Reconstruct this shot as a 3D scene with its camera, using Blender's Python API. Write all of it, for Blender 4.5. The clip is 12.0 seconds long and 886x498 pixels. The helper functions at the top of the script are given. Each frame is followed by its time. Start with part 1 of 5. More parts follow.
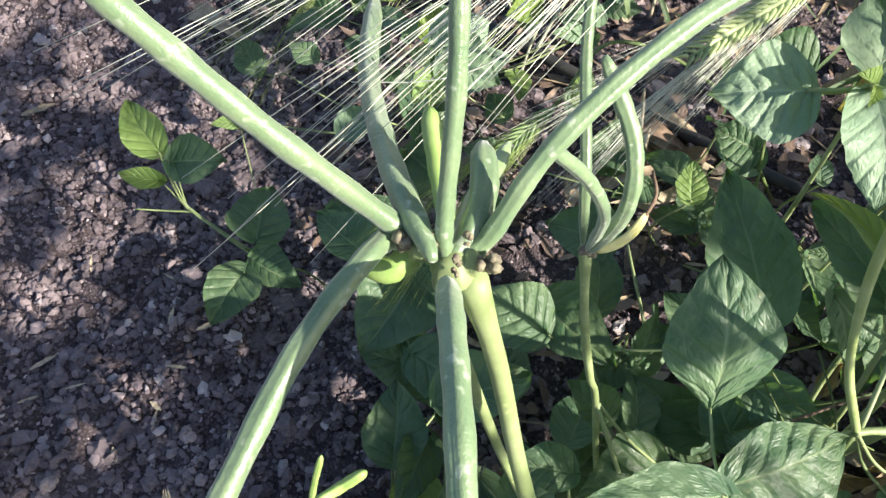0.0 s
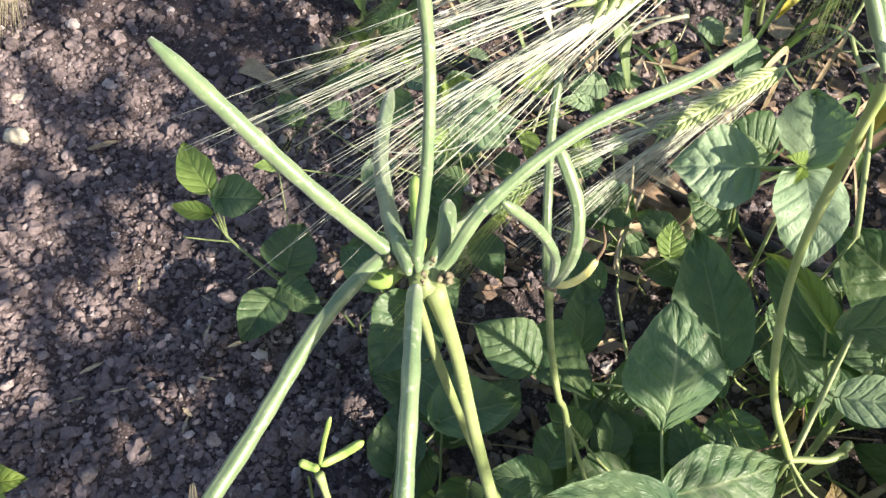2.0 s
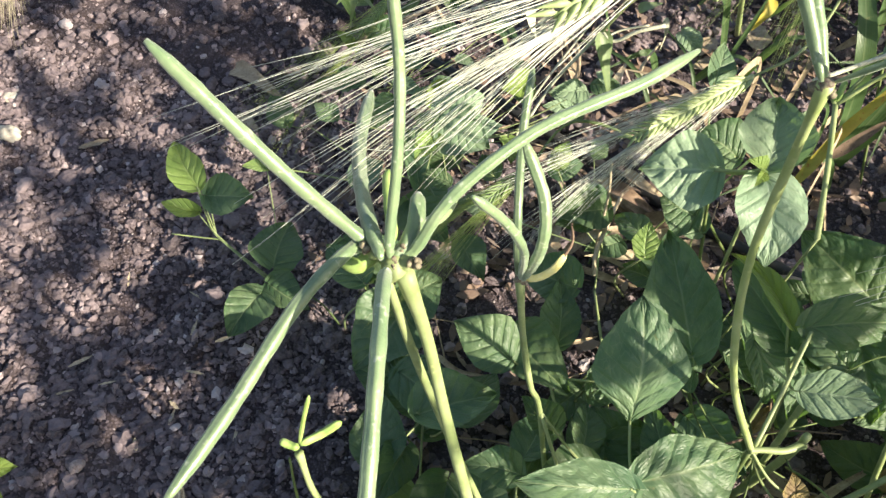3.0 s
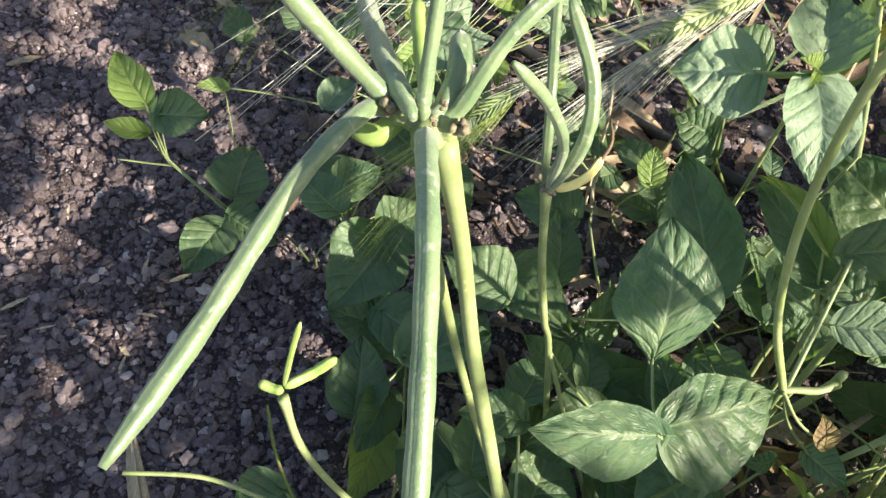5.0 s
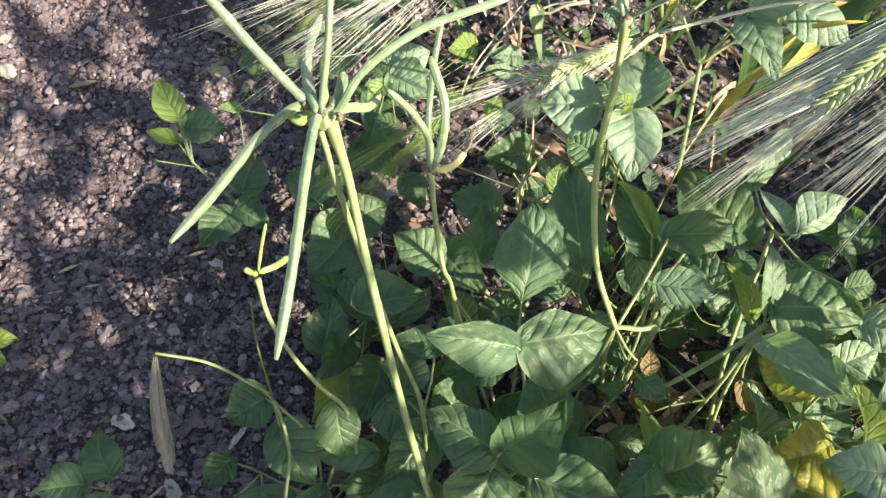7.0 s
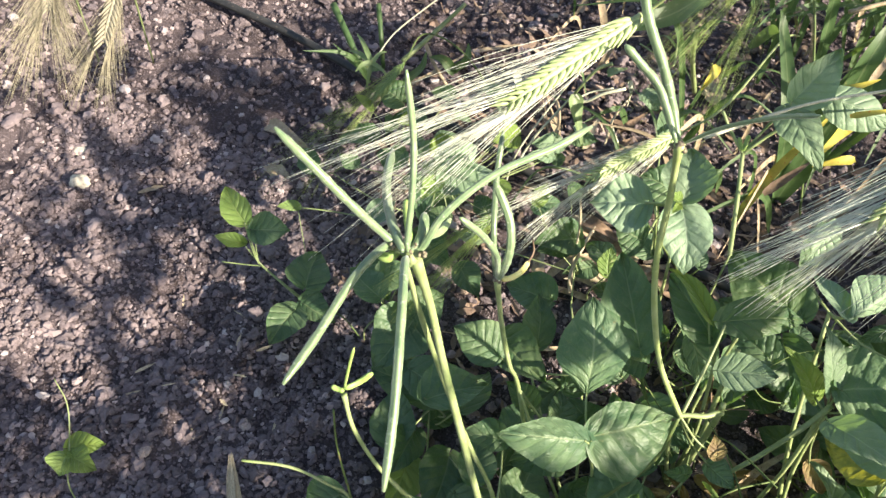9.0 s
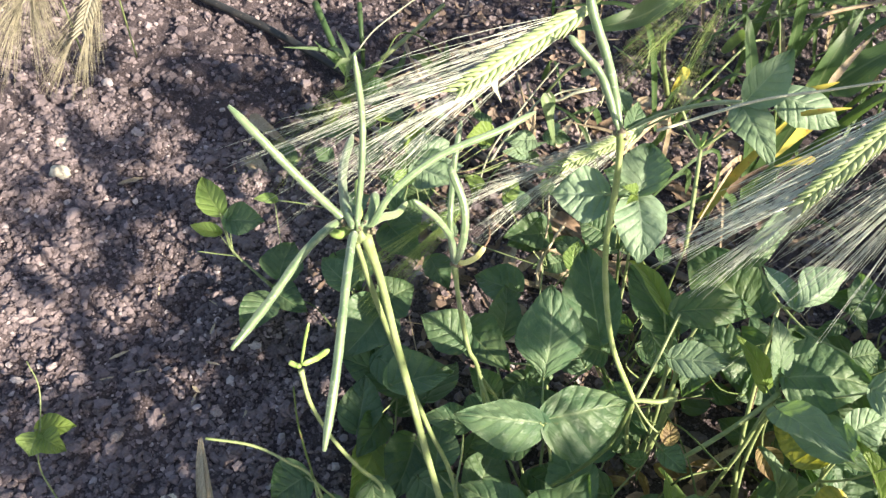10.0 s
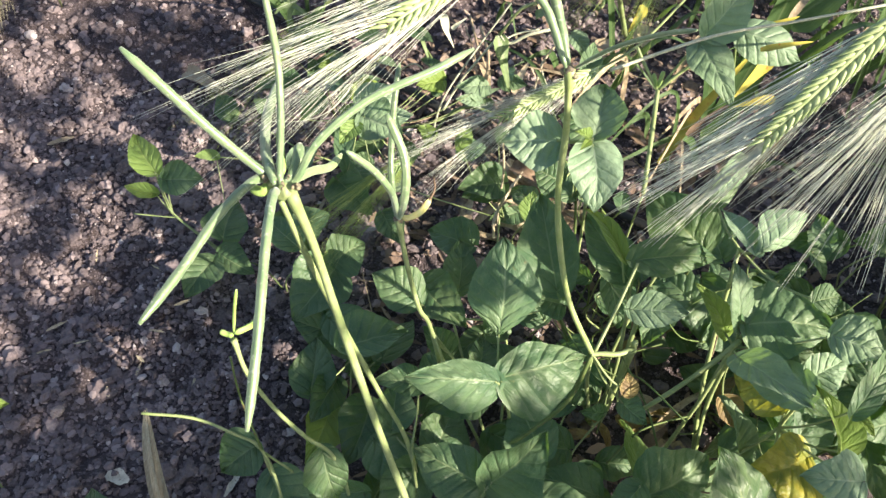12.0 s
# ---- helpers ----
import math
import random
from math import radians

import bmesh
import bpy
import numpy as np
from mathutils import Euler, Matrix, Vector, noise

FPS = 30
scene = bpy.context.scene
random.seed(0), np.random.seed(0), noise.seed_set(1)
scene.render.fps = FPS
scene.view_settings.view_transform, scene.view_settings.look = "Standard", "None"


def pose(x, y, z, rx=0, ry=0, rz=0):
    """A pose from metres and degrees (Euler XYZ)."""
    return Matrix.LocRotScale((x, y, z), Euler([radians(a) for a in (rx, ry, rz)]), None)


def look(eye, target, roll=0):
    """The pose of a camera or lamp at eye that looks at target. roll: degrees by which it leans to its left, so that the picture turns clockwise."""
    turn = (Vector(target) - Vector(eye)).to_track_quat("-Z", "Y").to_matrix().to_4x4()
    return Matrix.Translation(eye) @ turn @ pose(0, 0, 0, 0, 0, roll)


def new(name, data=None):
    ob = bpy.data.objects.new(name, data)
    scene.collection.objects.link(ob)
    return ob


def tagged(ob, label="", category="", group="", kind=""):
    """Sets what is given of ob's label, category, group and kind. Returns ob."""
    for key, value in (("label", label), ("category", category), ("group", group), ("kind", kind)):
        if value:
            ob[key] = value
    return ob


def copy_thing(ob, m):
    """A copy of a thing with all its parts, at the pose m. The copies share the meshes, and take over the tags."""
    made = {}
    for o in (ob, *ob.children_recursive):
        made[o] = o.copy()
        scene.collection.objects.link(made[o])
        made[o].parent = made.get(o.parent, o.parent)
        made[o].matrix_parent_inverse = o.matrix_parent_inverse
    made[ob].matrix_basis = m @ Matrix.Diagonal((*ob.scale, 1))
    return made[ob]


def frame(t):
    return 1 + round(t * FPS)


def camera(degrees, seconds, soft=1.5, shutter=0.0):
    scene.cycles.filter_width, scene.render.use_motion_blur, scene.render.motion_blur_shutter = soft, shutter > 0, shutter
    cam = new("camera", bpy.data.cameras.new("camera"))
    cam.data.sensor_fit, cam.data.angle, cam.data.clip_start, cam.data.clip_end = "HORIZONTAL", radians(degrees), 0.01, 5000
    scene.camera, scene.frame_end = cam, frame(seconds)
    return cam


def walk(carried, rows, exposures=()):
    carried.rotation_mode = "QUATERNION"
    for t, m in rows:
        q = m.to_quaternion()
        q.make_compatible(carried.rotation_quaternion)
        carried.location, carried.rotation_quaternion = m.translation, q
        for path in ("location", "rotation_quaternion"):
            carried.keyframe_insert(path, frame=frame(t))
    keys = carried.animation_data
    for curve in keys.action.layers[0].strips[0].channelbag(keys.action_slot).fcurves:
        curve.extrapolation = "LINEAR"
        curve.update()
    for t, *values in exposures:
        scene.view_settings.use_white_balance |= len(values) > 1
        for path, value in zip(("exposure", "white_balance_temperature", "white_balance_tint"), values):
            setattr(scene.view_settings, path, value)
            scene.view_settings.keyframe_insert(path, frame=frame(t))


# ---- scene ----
cam = camera(64.3, 12.0, soft=1.45)
PATH = [
    (0, (0.062, 0.055, 0.738), (0.026, 0.997, -1.026), 1.8),
    (0.5, (0.064, 0.039, 0.764), (-0.019, 1.024, -0.975), 0.6),
    (1, (0.074, 0.032, 0.77), (-0.004, 1.031, -0.961), 1.9),
    (1.5, (0.083, 0.006, 0.791), (-0.018, 1.003, -0.94), 1.5),
    (2, (0.083, 0.004, 0.816), (-0.032, 1.052, -0.884), 1.4),
    (2.5, (0.093, -0.011, 0.82), (0.006, 1.049, -0.874), 3.9),
    (2.7, (0.097, -0.016, 0.835), (0.005, 1.049, -0.856), 3.4),
    (4.3, (0.06, 0.013, 0.765), (0.041, 1.009, -0.969), 6.5),
    (4.5, (0.06, 0.013, 0.751), (0.076, 0.989, -0.995), 8.1),
    (5, (0.065, 0.004, 0.748), (0.114, 0.968, -1.003), 10.0),
    (5.5, (0.084, -0.037, 0.791), (0.089, 0.968, -0.938), 7.8),
    (6, (0.129, -0.091, 0.852), (0.123, 0.911, -0.879), 6.5),
    (6.5, (0.143, -0.154, 0.898), (0.141, 0.834, -0.841), 10.5),
    (7, (0.147, -0.153, 0.919), (0.146, 0.896, -0.784), 9.5),
    (7.5, (0.144, -0.136, 0.954), (0.07, 0.965, -0.714), 4.4),
    (7.7, (0.138, -0.139, 0.96), (0.038, 0.988, -0.689), 2.7),
    (9.3, (0.111, -0.139, 0.975), (-0.01, 1.026, -0.646), 1.9),
    (9.5, (0.119, -0.14, 0.97), (0.015, 1.013, -0.661), 2.7),
    (10, (0.146, -0.164, 0.982), (0.047, 1.017, -0.629), 3.6),
    (10.5, (0.179, -0.169, 0.99), (0.074, 1.02, -0.614), 4.1),
    (11, (0.176, -0.184, 0.973), (0.098, 0.983, -0.649), 6.2),
    (11.5, (0.164, -0.171, 0.957), (0.128, 0.924, -0.716), 7.9),
    (12, (0.165, -0.136, 0.949), (0.173, 0.946, -0.733), 6.0),
]
walk(cam, [(t, look(eye, target, roll)) for t, eye, target, roll in PATH],
     ((0.0, 1.20, 6550, 10), (1.0, 1.20, 6950, 9), (2.5, 1.27, 7250, 9), (5.5, 1.27, 7250, 9), (7.0, 1.40, 7250, 9), (12.0, 1.42, 7200, 9)))

# ---- world, sun, exposure ----
SUN_TO = Vector((0.779, -0.397, 0.485)).normalized()
world = bpy.data.worlds.new("world")
scene.world = world
world.use_nodes = True
sky = world.node_tree.nodes.new("ShaderNodeTexSky")
sky.sky_type, sky.sun_disc = "NISHITA", False
sky.sun_elevation = math.asin(SUN_TO.z)
sky.sun_rotation = math.atan2(SUN_TO.x, SUN_TO.y)
back = world.node_tree.nodes["Background"]
back.inputs["Strength"].default_value = 0.084
world.node_tree.links.new(sky.outputs[0], back.inputs["Color"])
sun = new("sun", bpy.data.lights.new("sun", "SUN"))
sun.data.energy, sun.data.angle, sun.data.color = 5.0, radians(0.55), (1.0, 0.935, 0.815)
sun.matrix_world = look(SUN_TO * 5, (0, 0, 0))


# ---- materials ----
def shader(name):
    mat = bpy.data.materials.new(name)
    mat.use_nodes = True
    tree = mat.node_tree
    return mat, tree, tree.nodes["Principled BSDF"], tree.nodes["Material Output"]


def node(tree, kind, links=None, **values):
    """A node with its settings; links: input name or number -> output socket or value."""
    n = tree.nodes.new("ShaderNode" + kind)
    for key, value in values.items():
        if key == "operation":
            n.operation = value
        elif key == "data_type":
            n.data_type = value
        elif key == "blend_type":
            n.blend_type = value
        elif key == "feature":
            n.feature = value
        elif key == "clamp":
            n.use_clamp = value
        elif key == "uv_map":
            n.uv_map = value
    for key, value in (links or {}).items():
        if isinstance(value, bpy.types.NodeSocket):
            tree.links.new(value, n.inputs[key])
        else:
            n.inputs[key].default_value = value
    return n


def calc(tree, operation, a, b=0.0, clamp=False):
    return node(tree, "Math", {0: a, 1: b}, operation=operation, clamp=clamp).outputs[0]


def ramp(tree, value, lo, hi, a=0.0, b=1.0):
    return node(tree, "MapRange", {"Value": value, "From Min": lo, "From Max": hi, "To Min": a, "To Max": b}).outputs[0]


def mix(tree, factor, a, b, blend="MIX"):
    n = node(tree, "Mix", data_type="RGBA", blend_type=blend)
    for socket, value in ((n.inputs[0], factor), (n.inputs[6], a), (n.inputs[7], b)):
        if isinstance(value, bpy.types.NodeSocket):
            tree.links.new(value, socket)
        else:
            socket.default_value = value if not isinstance(value, tuple) else (*value, 1.0)
    return n.outputs[2]


def grain(tree, scale, detail=4.0, rough=0.6, coords=None):
    coords = coords or node(tree, "TexCoord").outputs["Object"]
    return node(tree, "TexNoise", {"Vector": coords, "Scale": scale, "Detail": detail, "Roughness": rough}).outputs["Fac"]


def relief(tree, bsdf, height, strength, distance):
    b = node(tree, "Bump", {"Height": height, "Strength": strength, "Distance": distance})
    tree.links.new(b.outputs[0], bsdf.inputs["Normal"])
    return b.outputs[0]


def leaf_material(name, dark, light, vein, through_colour, blotch=None, rough=0.4):
    """A net-veined leaf: sunken midrib and side veins, raised panels between them, two tones of green."""
    mat, tree, bsdf, out = shader(name)
    uv = node(tree, "UVMap", uv_map="UVMap").outputs[0]
    xyz = node(tree, "SeparateXYZ", {0: uv})
    offset = calc(tree, "SUBTRACT", xyz.outputs[0], 0.5)
    across = calc(tree, "MULTIPLY", calc(tree, "ABSOLUTE", offset), 2.0)
    wob = calc(tree, "MULTIPLY", calc(tree, "SUBTRACT", grain(tree, 45.0, 2.0), 0.5), 0.03)
    slant = calc(tree, "SUBTRACT", calc(tree, "ADD", xyz.outputs[1], wob), calc(tree, "MULTIPLY", calc(tree, "POWER", across, 0.85), 0.27))
    saw = calc(tree, "FRACT", calc(tree, "MULTIPLY", slant, 6.0))
    ridge = calc(tree, "ABSOLUTE", calc(tree, "SUBTRACT", saw, 0.5))
    side = ramp(tree, ridge, 0.470, 0.497)
    mid = ramp(tree, across, 0.045, 0.012)
    veins = calc(tree, "MAXIMUM", calc(tree, "MULTIPLY", side, 0.6), calc(tree, "MULTIPLY", mid, 1.5))
    panel = node(tree, "CombineXYZ", {0: calc(tree, "MULTIPLY", slant, 15.0), 1: calc(tree, "MULTIPLY", offset, 15.0), 2: calc(tree, "MULTIPLY", node(tree, "ObjectInfo").outputs["Random"], 50.0)}).outputs[0]
    net = node(tree, "TexVoronoi", {"Vector": panel, "Scale": 1.0}, feature="DISTANCE_TO_EDGE").outputs["Distance"]
    cells = ramp(tree, net, 0.0, 0.32)
    tone = node(tree, "ObjectInfo").outputs["Random"]
    patches = grain(tree, 28.0, 3.0)
    colour = mix(tree, ramp(tree, patches, 0.32, 0.7), dark, light)
    colour = mix(tree, calc(tree, "MULTIPLY", ramp(tree, net, 0.05, 0.0), 0.22), colour, vein)
    colour = mix(tree, calc(tree, "MULTIPLY", veins, 0.38), colour, vein)
    worn = calc(tree, "MULTIPLY", ramp(tree, grain(tree, 75.0, 3.0, 0.65), 0.69, 0.74), 0.45)
    colour = mix(tree, worn, colour, (0.24, 0.21, 0.08))
    if blotch:
        colour = mix(tree, ramp(tree, grain(tree, 34.0, 3.0, 0.7), 0.46, 0.56), colour, blotch)
    hsv = node(tree, "HueSaturation", {"Hue": ramp(tree, tone, 0, 1, 0.490, 0.508), "Saturation": ramp(tree, tone, 0, 1, 1.0, 0.85),
                                       "Value": ramp(tree, tone, 0, 1, 0.80, 1.2), "Color": colour}).outputs[0]
    tree.links.new(hsv, bsdf.inputs["Base Color"])
    tree.links.new(ramp(tree, grain(tree, 90.0), 0.3, 0.7, rough - 0.06, rough + 0.14), bsdf.inputs["Roughness"])
    bsdf.inputs["Specular IOR Level"].default_value = 0.45
    bsdf.inputs["Sheen Weight"].default_value = 0.08
    bsdf.inputs["Sheen Roughness"].default_value = 0.4
    sunk = calc(tree, "MAXIMUM", ramp(tree, ridge, 0.30, 0.5), ramp(tree, across, 0.12, 0.0))
    height = calc(tree, "ADD", calc(tree, "MULTIPLY", sunk, -1.0), calc(tree, "MULTIPLY", cells, 0.30))
    height = calc(tree, "ADD", height, calc(tree, "MULTIPLY", grain(tree, 150.0, 3.0, 0.6), 0.16))
    bump = relief(tree, bsdf, height, 0.9, 0.0010)
    glow = node(tree, "BsdfTranslucent", {"Color": (*through_colour, 1.0), "Normal": bump})
    both = node(tree, "MixShader", {0: 0.28, 1: bsdf.outputs[0], 2: glow.outputs[0]})
    tree.links.new(both.outputs[0], out.inputs["Surface"])
    return mat


def skin_material(name, dark, light, rough, scale, spots=None, bump=0.25, dist=0.0004, stretch=None, specular=0.4, sheen=0.0):
    """Stems, pods, straw: two tones of a noise, fine relief and a few spots."""
    mat, tree, bsdf, out = shader(name)
    coords = node(tree, "TexCoord").outputs["Object"]
    if stretch:
        coords = node(tree, "Mapping", {"Vector": coords, "Scale": stretch}).outputs[0]
    tone = node(tree, "ObjectInfo").outputs["Random"]
    colour = mix(tree, ramp(tree, grain(tree, scale, 4.0, 0.6, coords), 0.3, 0.7), dark, light)
    if spots:
        colour = mix(tree, ramp(tree, grain(tree, scale * 3.1, 2.0, 0.5, coords), 0.62, 0.72), colour, spots)
    hsv = node(tree, "HueSaturation", {"Value": ramp(tree, tone, 0, 1, 0.88, 1.12), "Color": colour}).outputs[0]
    tree.links.new(hsv, bsdf.inputs["Base Color"])
    bsdf.inputs["Roughness"].default_value = rough
    bsdf.inputs["Specular IOR Level"].default_value = specular
    bsdf.inputs["Sheen Weight"].default_value = sheen
    relief(tree, bsdf, grain(tree, scale * 9, 3.0, 0.6, coords), bump, dist)
    return mat


def soil_material(name, tones, island):
    mat, tree, bsdf, out = shader(name)
    coords = node(tree, "TexCoord").outputs["Object"]
    fine = grain(tree, 260.0, 6.0, 0.7, coords)
    bits = node(tree, "TexVoronoi", {"Vector": coords, "Scale": 330.0})
    broad = grain(tree, 5.0, 3.0, 0.5, coords)
    colour = mix(tree, ramp(tree, fine, 0.3, 0.7), tones[0], tones[1])
    if not island:
        speck = node(tree, "SeparateColor", {0: bits.outputs["Color"]}).outputs[0]
        colour = mix(tree, ramp(tree, speck, 0.45, 1.0), colour, tones[2])
        colour = mix(tree, ramp(tree, bits.outputs["Distance"], 0.35, 0.75), colour, (0.05, 0.036, 0.034))
    if island:
        pick = node(tree, "NewGeometry").outputs["Random Per Island"]
        colour = mix(tree, ramp(tree, pick, 0.0, 1.0), tones[0], tones[1])
        colour = mix(tree, ramp(tree, pick, 0.80, 0.88), colour, tones[2])
        colour = mix(tree, ramp(tree, pick, 0.960, 0.972), colour, tones[3])
        colour = mix(tree, calc(tree, "MULTIPLY", ramp(tree, fine, 0.35, 0.65), 0.4), colour, tones[2])
    colour = mix(tree, calc(tree, "MULTIPLY", ramp(tree, broad, 0.35, 0.65), 0.35), colour, tones[2])
    tree.links.new(colour, bsdf.inputs["Base Color"])
    bsdf.inputs["Roughness"].default_value = 0.92
    bsdf.inputs["Specular IOR Level"].default_value = 0.2
    rough_height = calc(tree, "ADD", fine, grain(tree, 700.0, 3.0, 0.6, coords))
    if not island:
        rough_height = calc(tree, "SUBTRACT", rough_height, calc(tree, "MULTIPLY", bits.outputs["Distance"], 1.6))
    relief(tree, bsdf, rough_height, 0.9, 0.0016)
    return mat


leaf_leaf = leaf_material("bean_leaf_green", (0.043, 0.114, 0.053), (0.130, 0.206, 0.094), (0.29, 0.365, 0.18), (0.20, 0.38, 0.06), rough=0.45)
# a paler, greyer green than the leaf above, for chosen leaflets
leaf_pale = leaf_material("bean_leaf_paler", (0.155, 0.255, 0.142), (0.262, 0.368, 0.230), (0.37, 0.47, 0.32), (0.24, 0.40, 0.09), rough=0.48)
leaf_young = leaf_material("bean_leaf_young", (0.15, 0.26, 0.05), (0.23, 0.34, 0.08), (0.34, 0.42, 0.15), (0.46, 0.60, 0.08))
leaf_yellowing = leaf_material("bean_leaf_yellowing", (0.17, 0.22, 0.03), (0.27, 0.28, 0.035), (0.33, 0.33, 0.07), (0.48, 0.48, 0.05), (0.38, 0.34, 0.03))
leaf_brown = leaf_material("bean_leaf_withered", (0.24, 0.17, 0.06), (0.36, 0.27, 0.10), (0.42, 0.33, 0.15), (0.45, 0.32, 0.08), (0.20, 0.13, 0.06), rough=0.6)
def blade_material(name, dark, light, dry):
    """Grass blade: fine lengthwise veins, a pale midrib and dry flecks."""
    mat, tree, bsdf, out = shader(name)
    xyz = node(tree, "SeparateXYZ", {0: node(tree, "UVMap", uv_map="UVMap").outputs[0]})
    lines = calc(tree, "ABSOLUTE", calc(tree, "SINE", calc(tree, "MULTIPLY", xyz.outputs[0], 38.0)))
    rib = ramp(tree, calc(tree, "ABSOLUTE", calc(tree, "SUBTRACT", xyz.outputs[0], 0.5)), 0.05, 0.0)
    colour = mix(tree, ramp(tree, grain(tree, 45.0), 0.3, 0.7), dark, light)
    colour = mix(tree, calc(tree, "MULTIPLY", lines, 0.15), colour, light)
    colour = mix(tree, calc(tree, "MULTIPLY", rib, 0.6), colour, (0.26, 0.32, 0.16))
    colour = mix(tree, ramp(tree, grain(tree, 70.0, 4.0, 0.7), 0.62, 0.72), colour, dry)
    tree.links.new(colour, bsdf.inputs["Base Color"])
    bsdf.inputs["Roughness"].default_value = 0.42
    bump = relief(tree, bsdf, calc(tree, "ADD", lines, grain(tree, 90.0)), 0.35, 0.0004)
    glow = node(tree, "BsdfTranslucent", {"Color": (0.20, 0.34, 0.06, 1.0), "Normal": bump})
    both = node(tree, "MixShader", {0: 0.25, 1: bsdf.outputs[0], 2: glow.outputs[0]})
    tree.links.new(both.outputs[0], out.inputs["Surface"])
    return mat


blade_green = blade_material("blade_green", (0.045, 0.090, 0.035), (0.095, 0.160, 0.065), (0.22, 0.21, 0.09))
blade_dry = skin_material("blade_dry", (0.26, 0.19, 0.12), (0.46, 0.37, 0.26), 0.75, 120.0, (0.14, 0.09, 0.06))
straw = skin_material("straw", (0.34, 0.27, 0.18), (0.56, 0.48, 0.35), 0.75, 160.0, (0.24, 0.18, 0.12), stretch=(3, 0.5, 1))
straw_grey = skin_material("straw_grey", (0.22, 0.195, 0.14), (0.36, 0.325, 0.24), 0.7, 160.0, (0.18, 0.15, 0.10))
straw_pale = skin_material("straw_pale", (0.42, 0.42, 0.30), (0.62, 0.62, 0.48), 0.6, 160.0, (0.34, 0.33, 0.22), stretch=(3, 0.5, 1))
blade_pale = blade_material("blade_pale", (0.13, 0.20, 0.085), (0.24, 0.31, 0.15), (0.33, 0.31, 0.17))
blade_yellow = skin_material("blade_yellow", (0.33, 0.29, 0.045), (0.50, 0.42, 0.08), 0.55, 60.0, (0.42, 0.19, 0.04))
pod_green = skin_material("pod_green", (0.118, 0.196, 0.092), (0.215, 0.292, 0.150), 0.36, 90.0, (0.34, 0.40, 0.28), 0.45, 0.0005, specular=0.85, sheen=0.4)
pod_pale = skin_material("pod_pale", (0.20, 0.30, 0.12), (0.32, 0.41, 0.20), 0.40, 90.0, (0.38, 0.44, 0.26), 0.4, 0.0005, specular=0.7, sheen=0.3)
pod_young = skin_material("pod_young", (0.24, 0.38, 0.09), (0.36, 0.47, 0.17), 0.42, 90.0)
stem_green = skin_material("stem_green", (0.20, 0.26, 0.10), (0.31, 0.36, 0.18), 0.5, 60.0, (0.36, 0.42, 0.18))
# sunlit copy of stem_green: the brightness of full sun is in the colour
stem_sunlit = skin_material("stem_sunlit", (0.28, 0.36, 0.12), (0.40, 0.46, 0.22), 0.45, 60.0, (0.40, 0.46, 0.20))
stem_dark = skin_material("stem_dark", (0.07, 0.11, 0.035), (0.14, 0.19, 0.06), 0.6, 60.0, (0.16, 0.12, 0.06))
petal = skin_material("petal", (0.62, 0.55, 0.16), (0.74, 0.70, 0.36), 0.55, 120.0)
knob_mat = skin_material("pedicel_scar", (0.075, 0.050, 0.055), (0.30, 0.28, 0.17), 0.75, 320.0, (0.14, 0.065, 0.06))
grain_mat = skin_material("barley_grain", (0.27, 0.36, 0.14), (0.52, 0.58, 0.33), 0.5, 150.0)
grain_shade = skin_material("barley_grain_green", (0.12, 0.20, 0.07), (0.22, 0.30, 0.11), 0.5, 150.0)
awn_mat = skin_material("barley_awn", (0.54, 0.57, 0.47), (0.80, 0.82, 0.72), 0.28, 40.0, specular=0.7)
awn_green = skin_material("barley_awn_green", (0.16, 0.24, 0.06), (0.34, 0.42, 0.14), 0.4, 40.0, specular=0.5)
litter_mat = soil_material("dead_leaf_flake", ((0.085, 0.058, 0.045), (0.26, 0.175, 0.140), (0.36, 0.27, 0.22), (0.48, 0.40, 0.33)), True)
husk = skin_material("brown_husk", (0.13, 0.085, 0.055), (0.25, 0.17, 0.12), 0.8, 120.0, (0.07, 0.045, 0.035))
bark = skin_material("bark", (0.06, 0.045, 0.035), (0.13, 0.10, 0.08), 0.85, 60.0)
flake_mat = skin_material("pale_flake", (0.40, 0.36, 0.30), (0.62, 0.58, 0.50), 0.8, 120.0, (0.25, 0.21, 0.17))
hose_mat = skin_material("hose_plastic", (0.020, 0.021, 0.024), (0.05, 0.048, 0.046), 0.5, 40.0, (0.12, 0.10, 0.085))
soil_mat = soil_material("soil", ((0.042, 0.033, 0.039), (0.096, 0.076, 0.088), (0.165, 0.134, 0.148)), False)
crumb_mat = soil_material("soil_crumb", ((0.046, 0.037, 0.044), (0.186, 0.148, 0.166), (0.35, 0.284, 0.295), (0.54, 0.485, 0.49)), True)
stone_mat = skin_material("pale_stone", (0.26, 0.19, 0.18), (0.50, 0.42, 0.39), 0.9, 150.0, (0.16, 0.11, 0.105), 0.5, 0.001)


# ---- building helpers ----
def mesh_of(name, verts, faces, mat, uvs=None, smooth=True):
    me = bpy.data.meshes.new(name)
    me.from_pydata([tuple(v) for v in verts], [], faces)
    me.materials.append(mat)
    if uvs is not None:
        layer = me.uv_layers.new(name="UVMap")
        for loop in me.loops:
            layer.data[loop.index].uv = uvs[loop.vertex_index]
    if smooth:
        me.polygons.foreach_set("use_smooth", [True] * len(me.polygons))
    me.update()
    return me


def part(name, me, parent, label=""):
    ob = new(name, me)
    ob.parent = parent
    return tagged(ob, label)


def thing(name, place, label, category, group=""):
    ob = new(name)
    ob.empty_display_size = 0.02
    ob.location = place
    return tagged(ob, label, category, group)


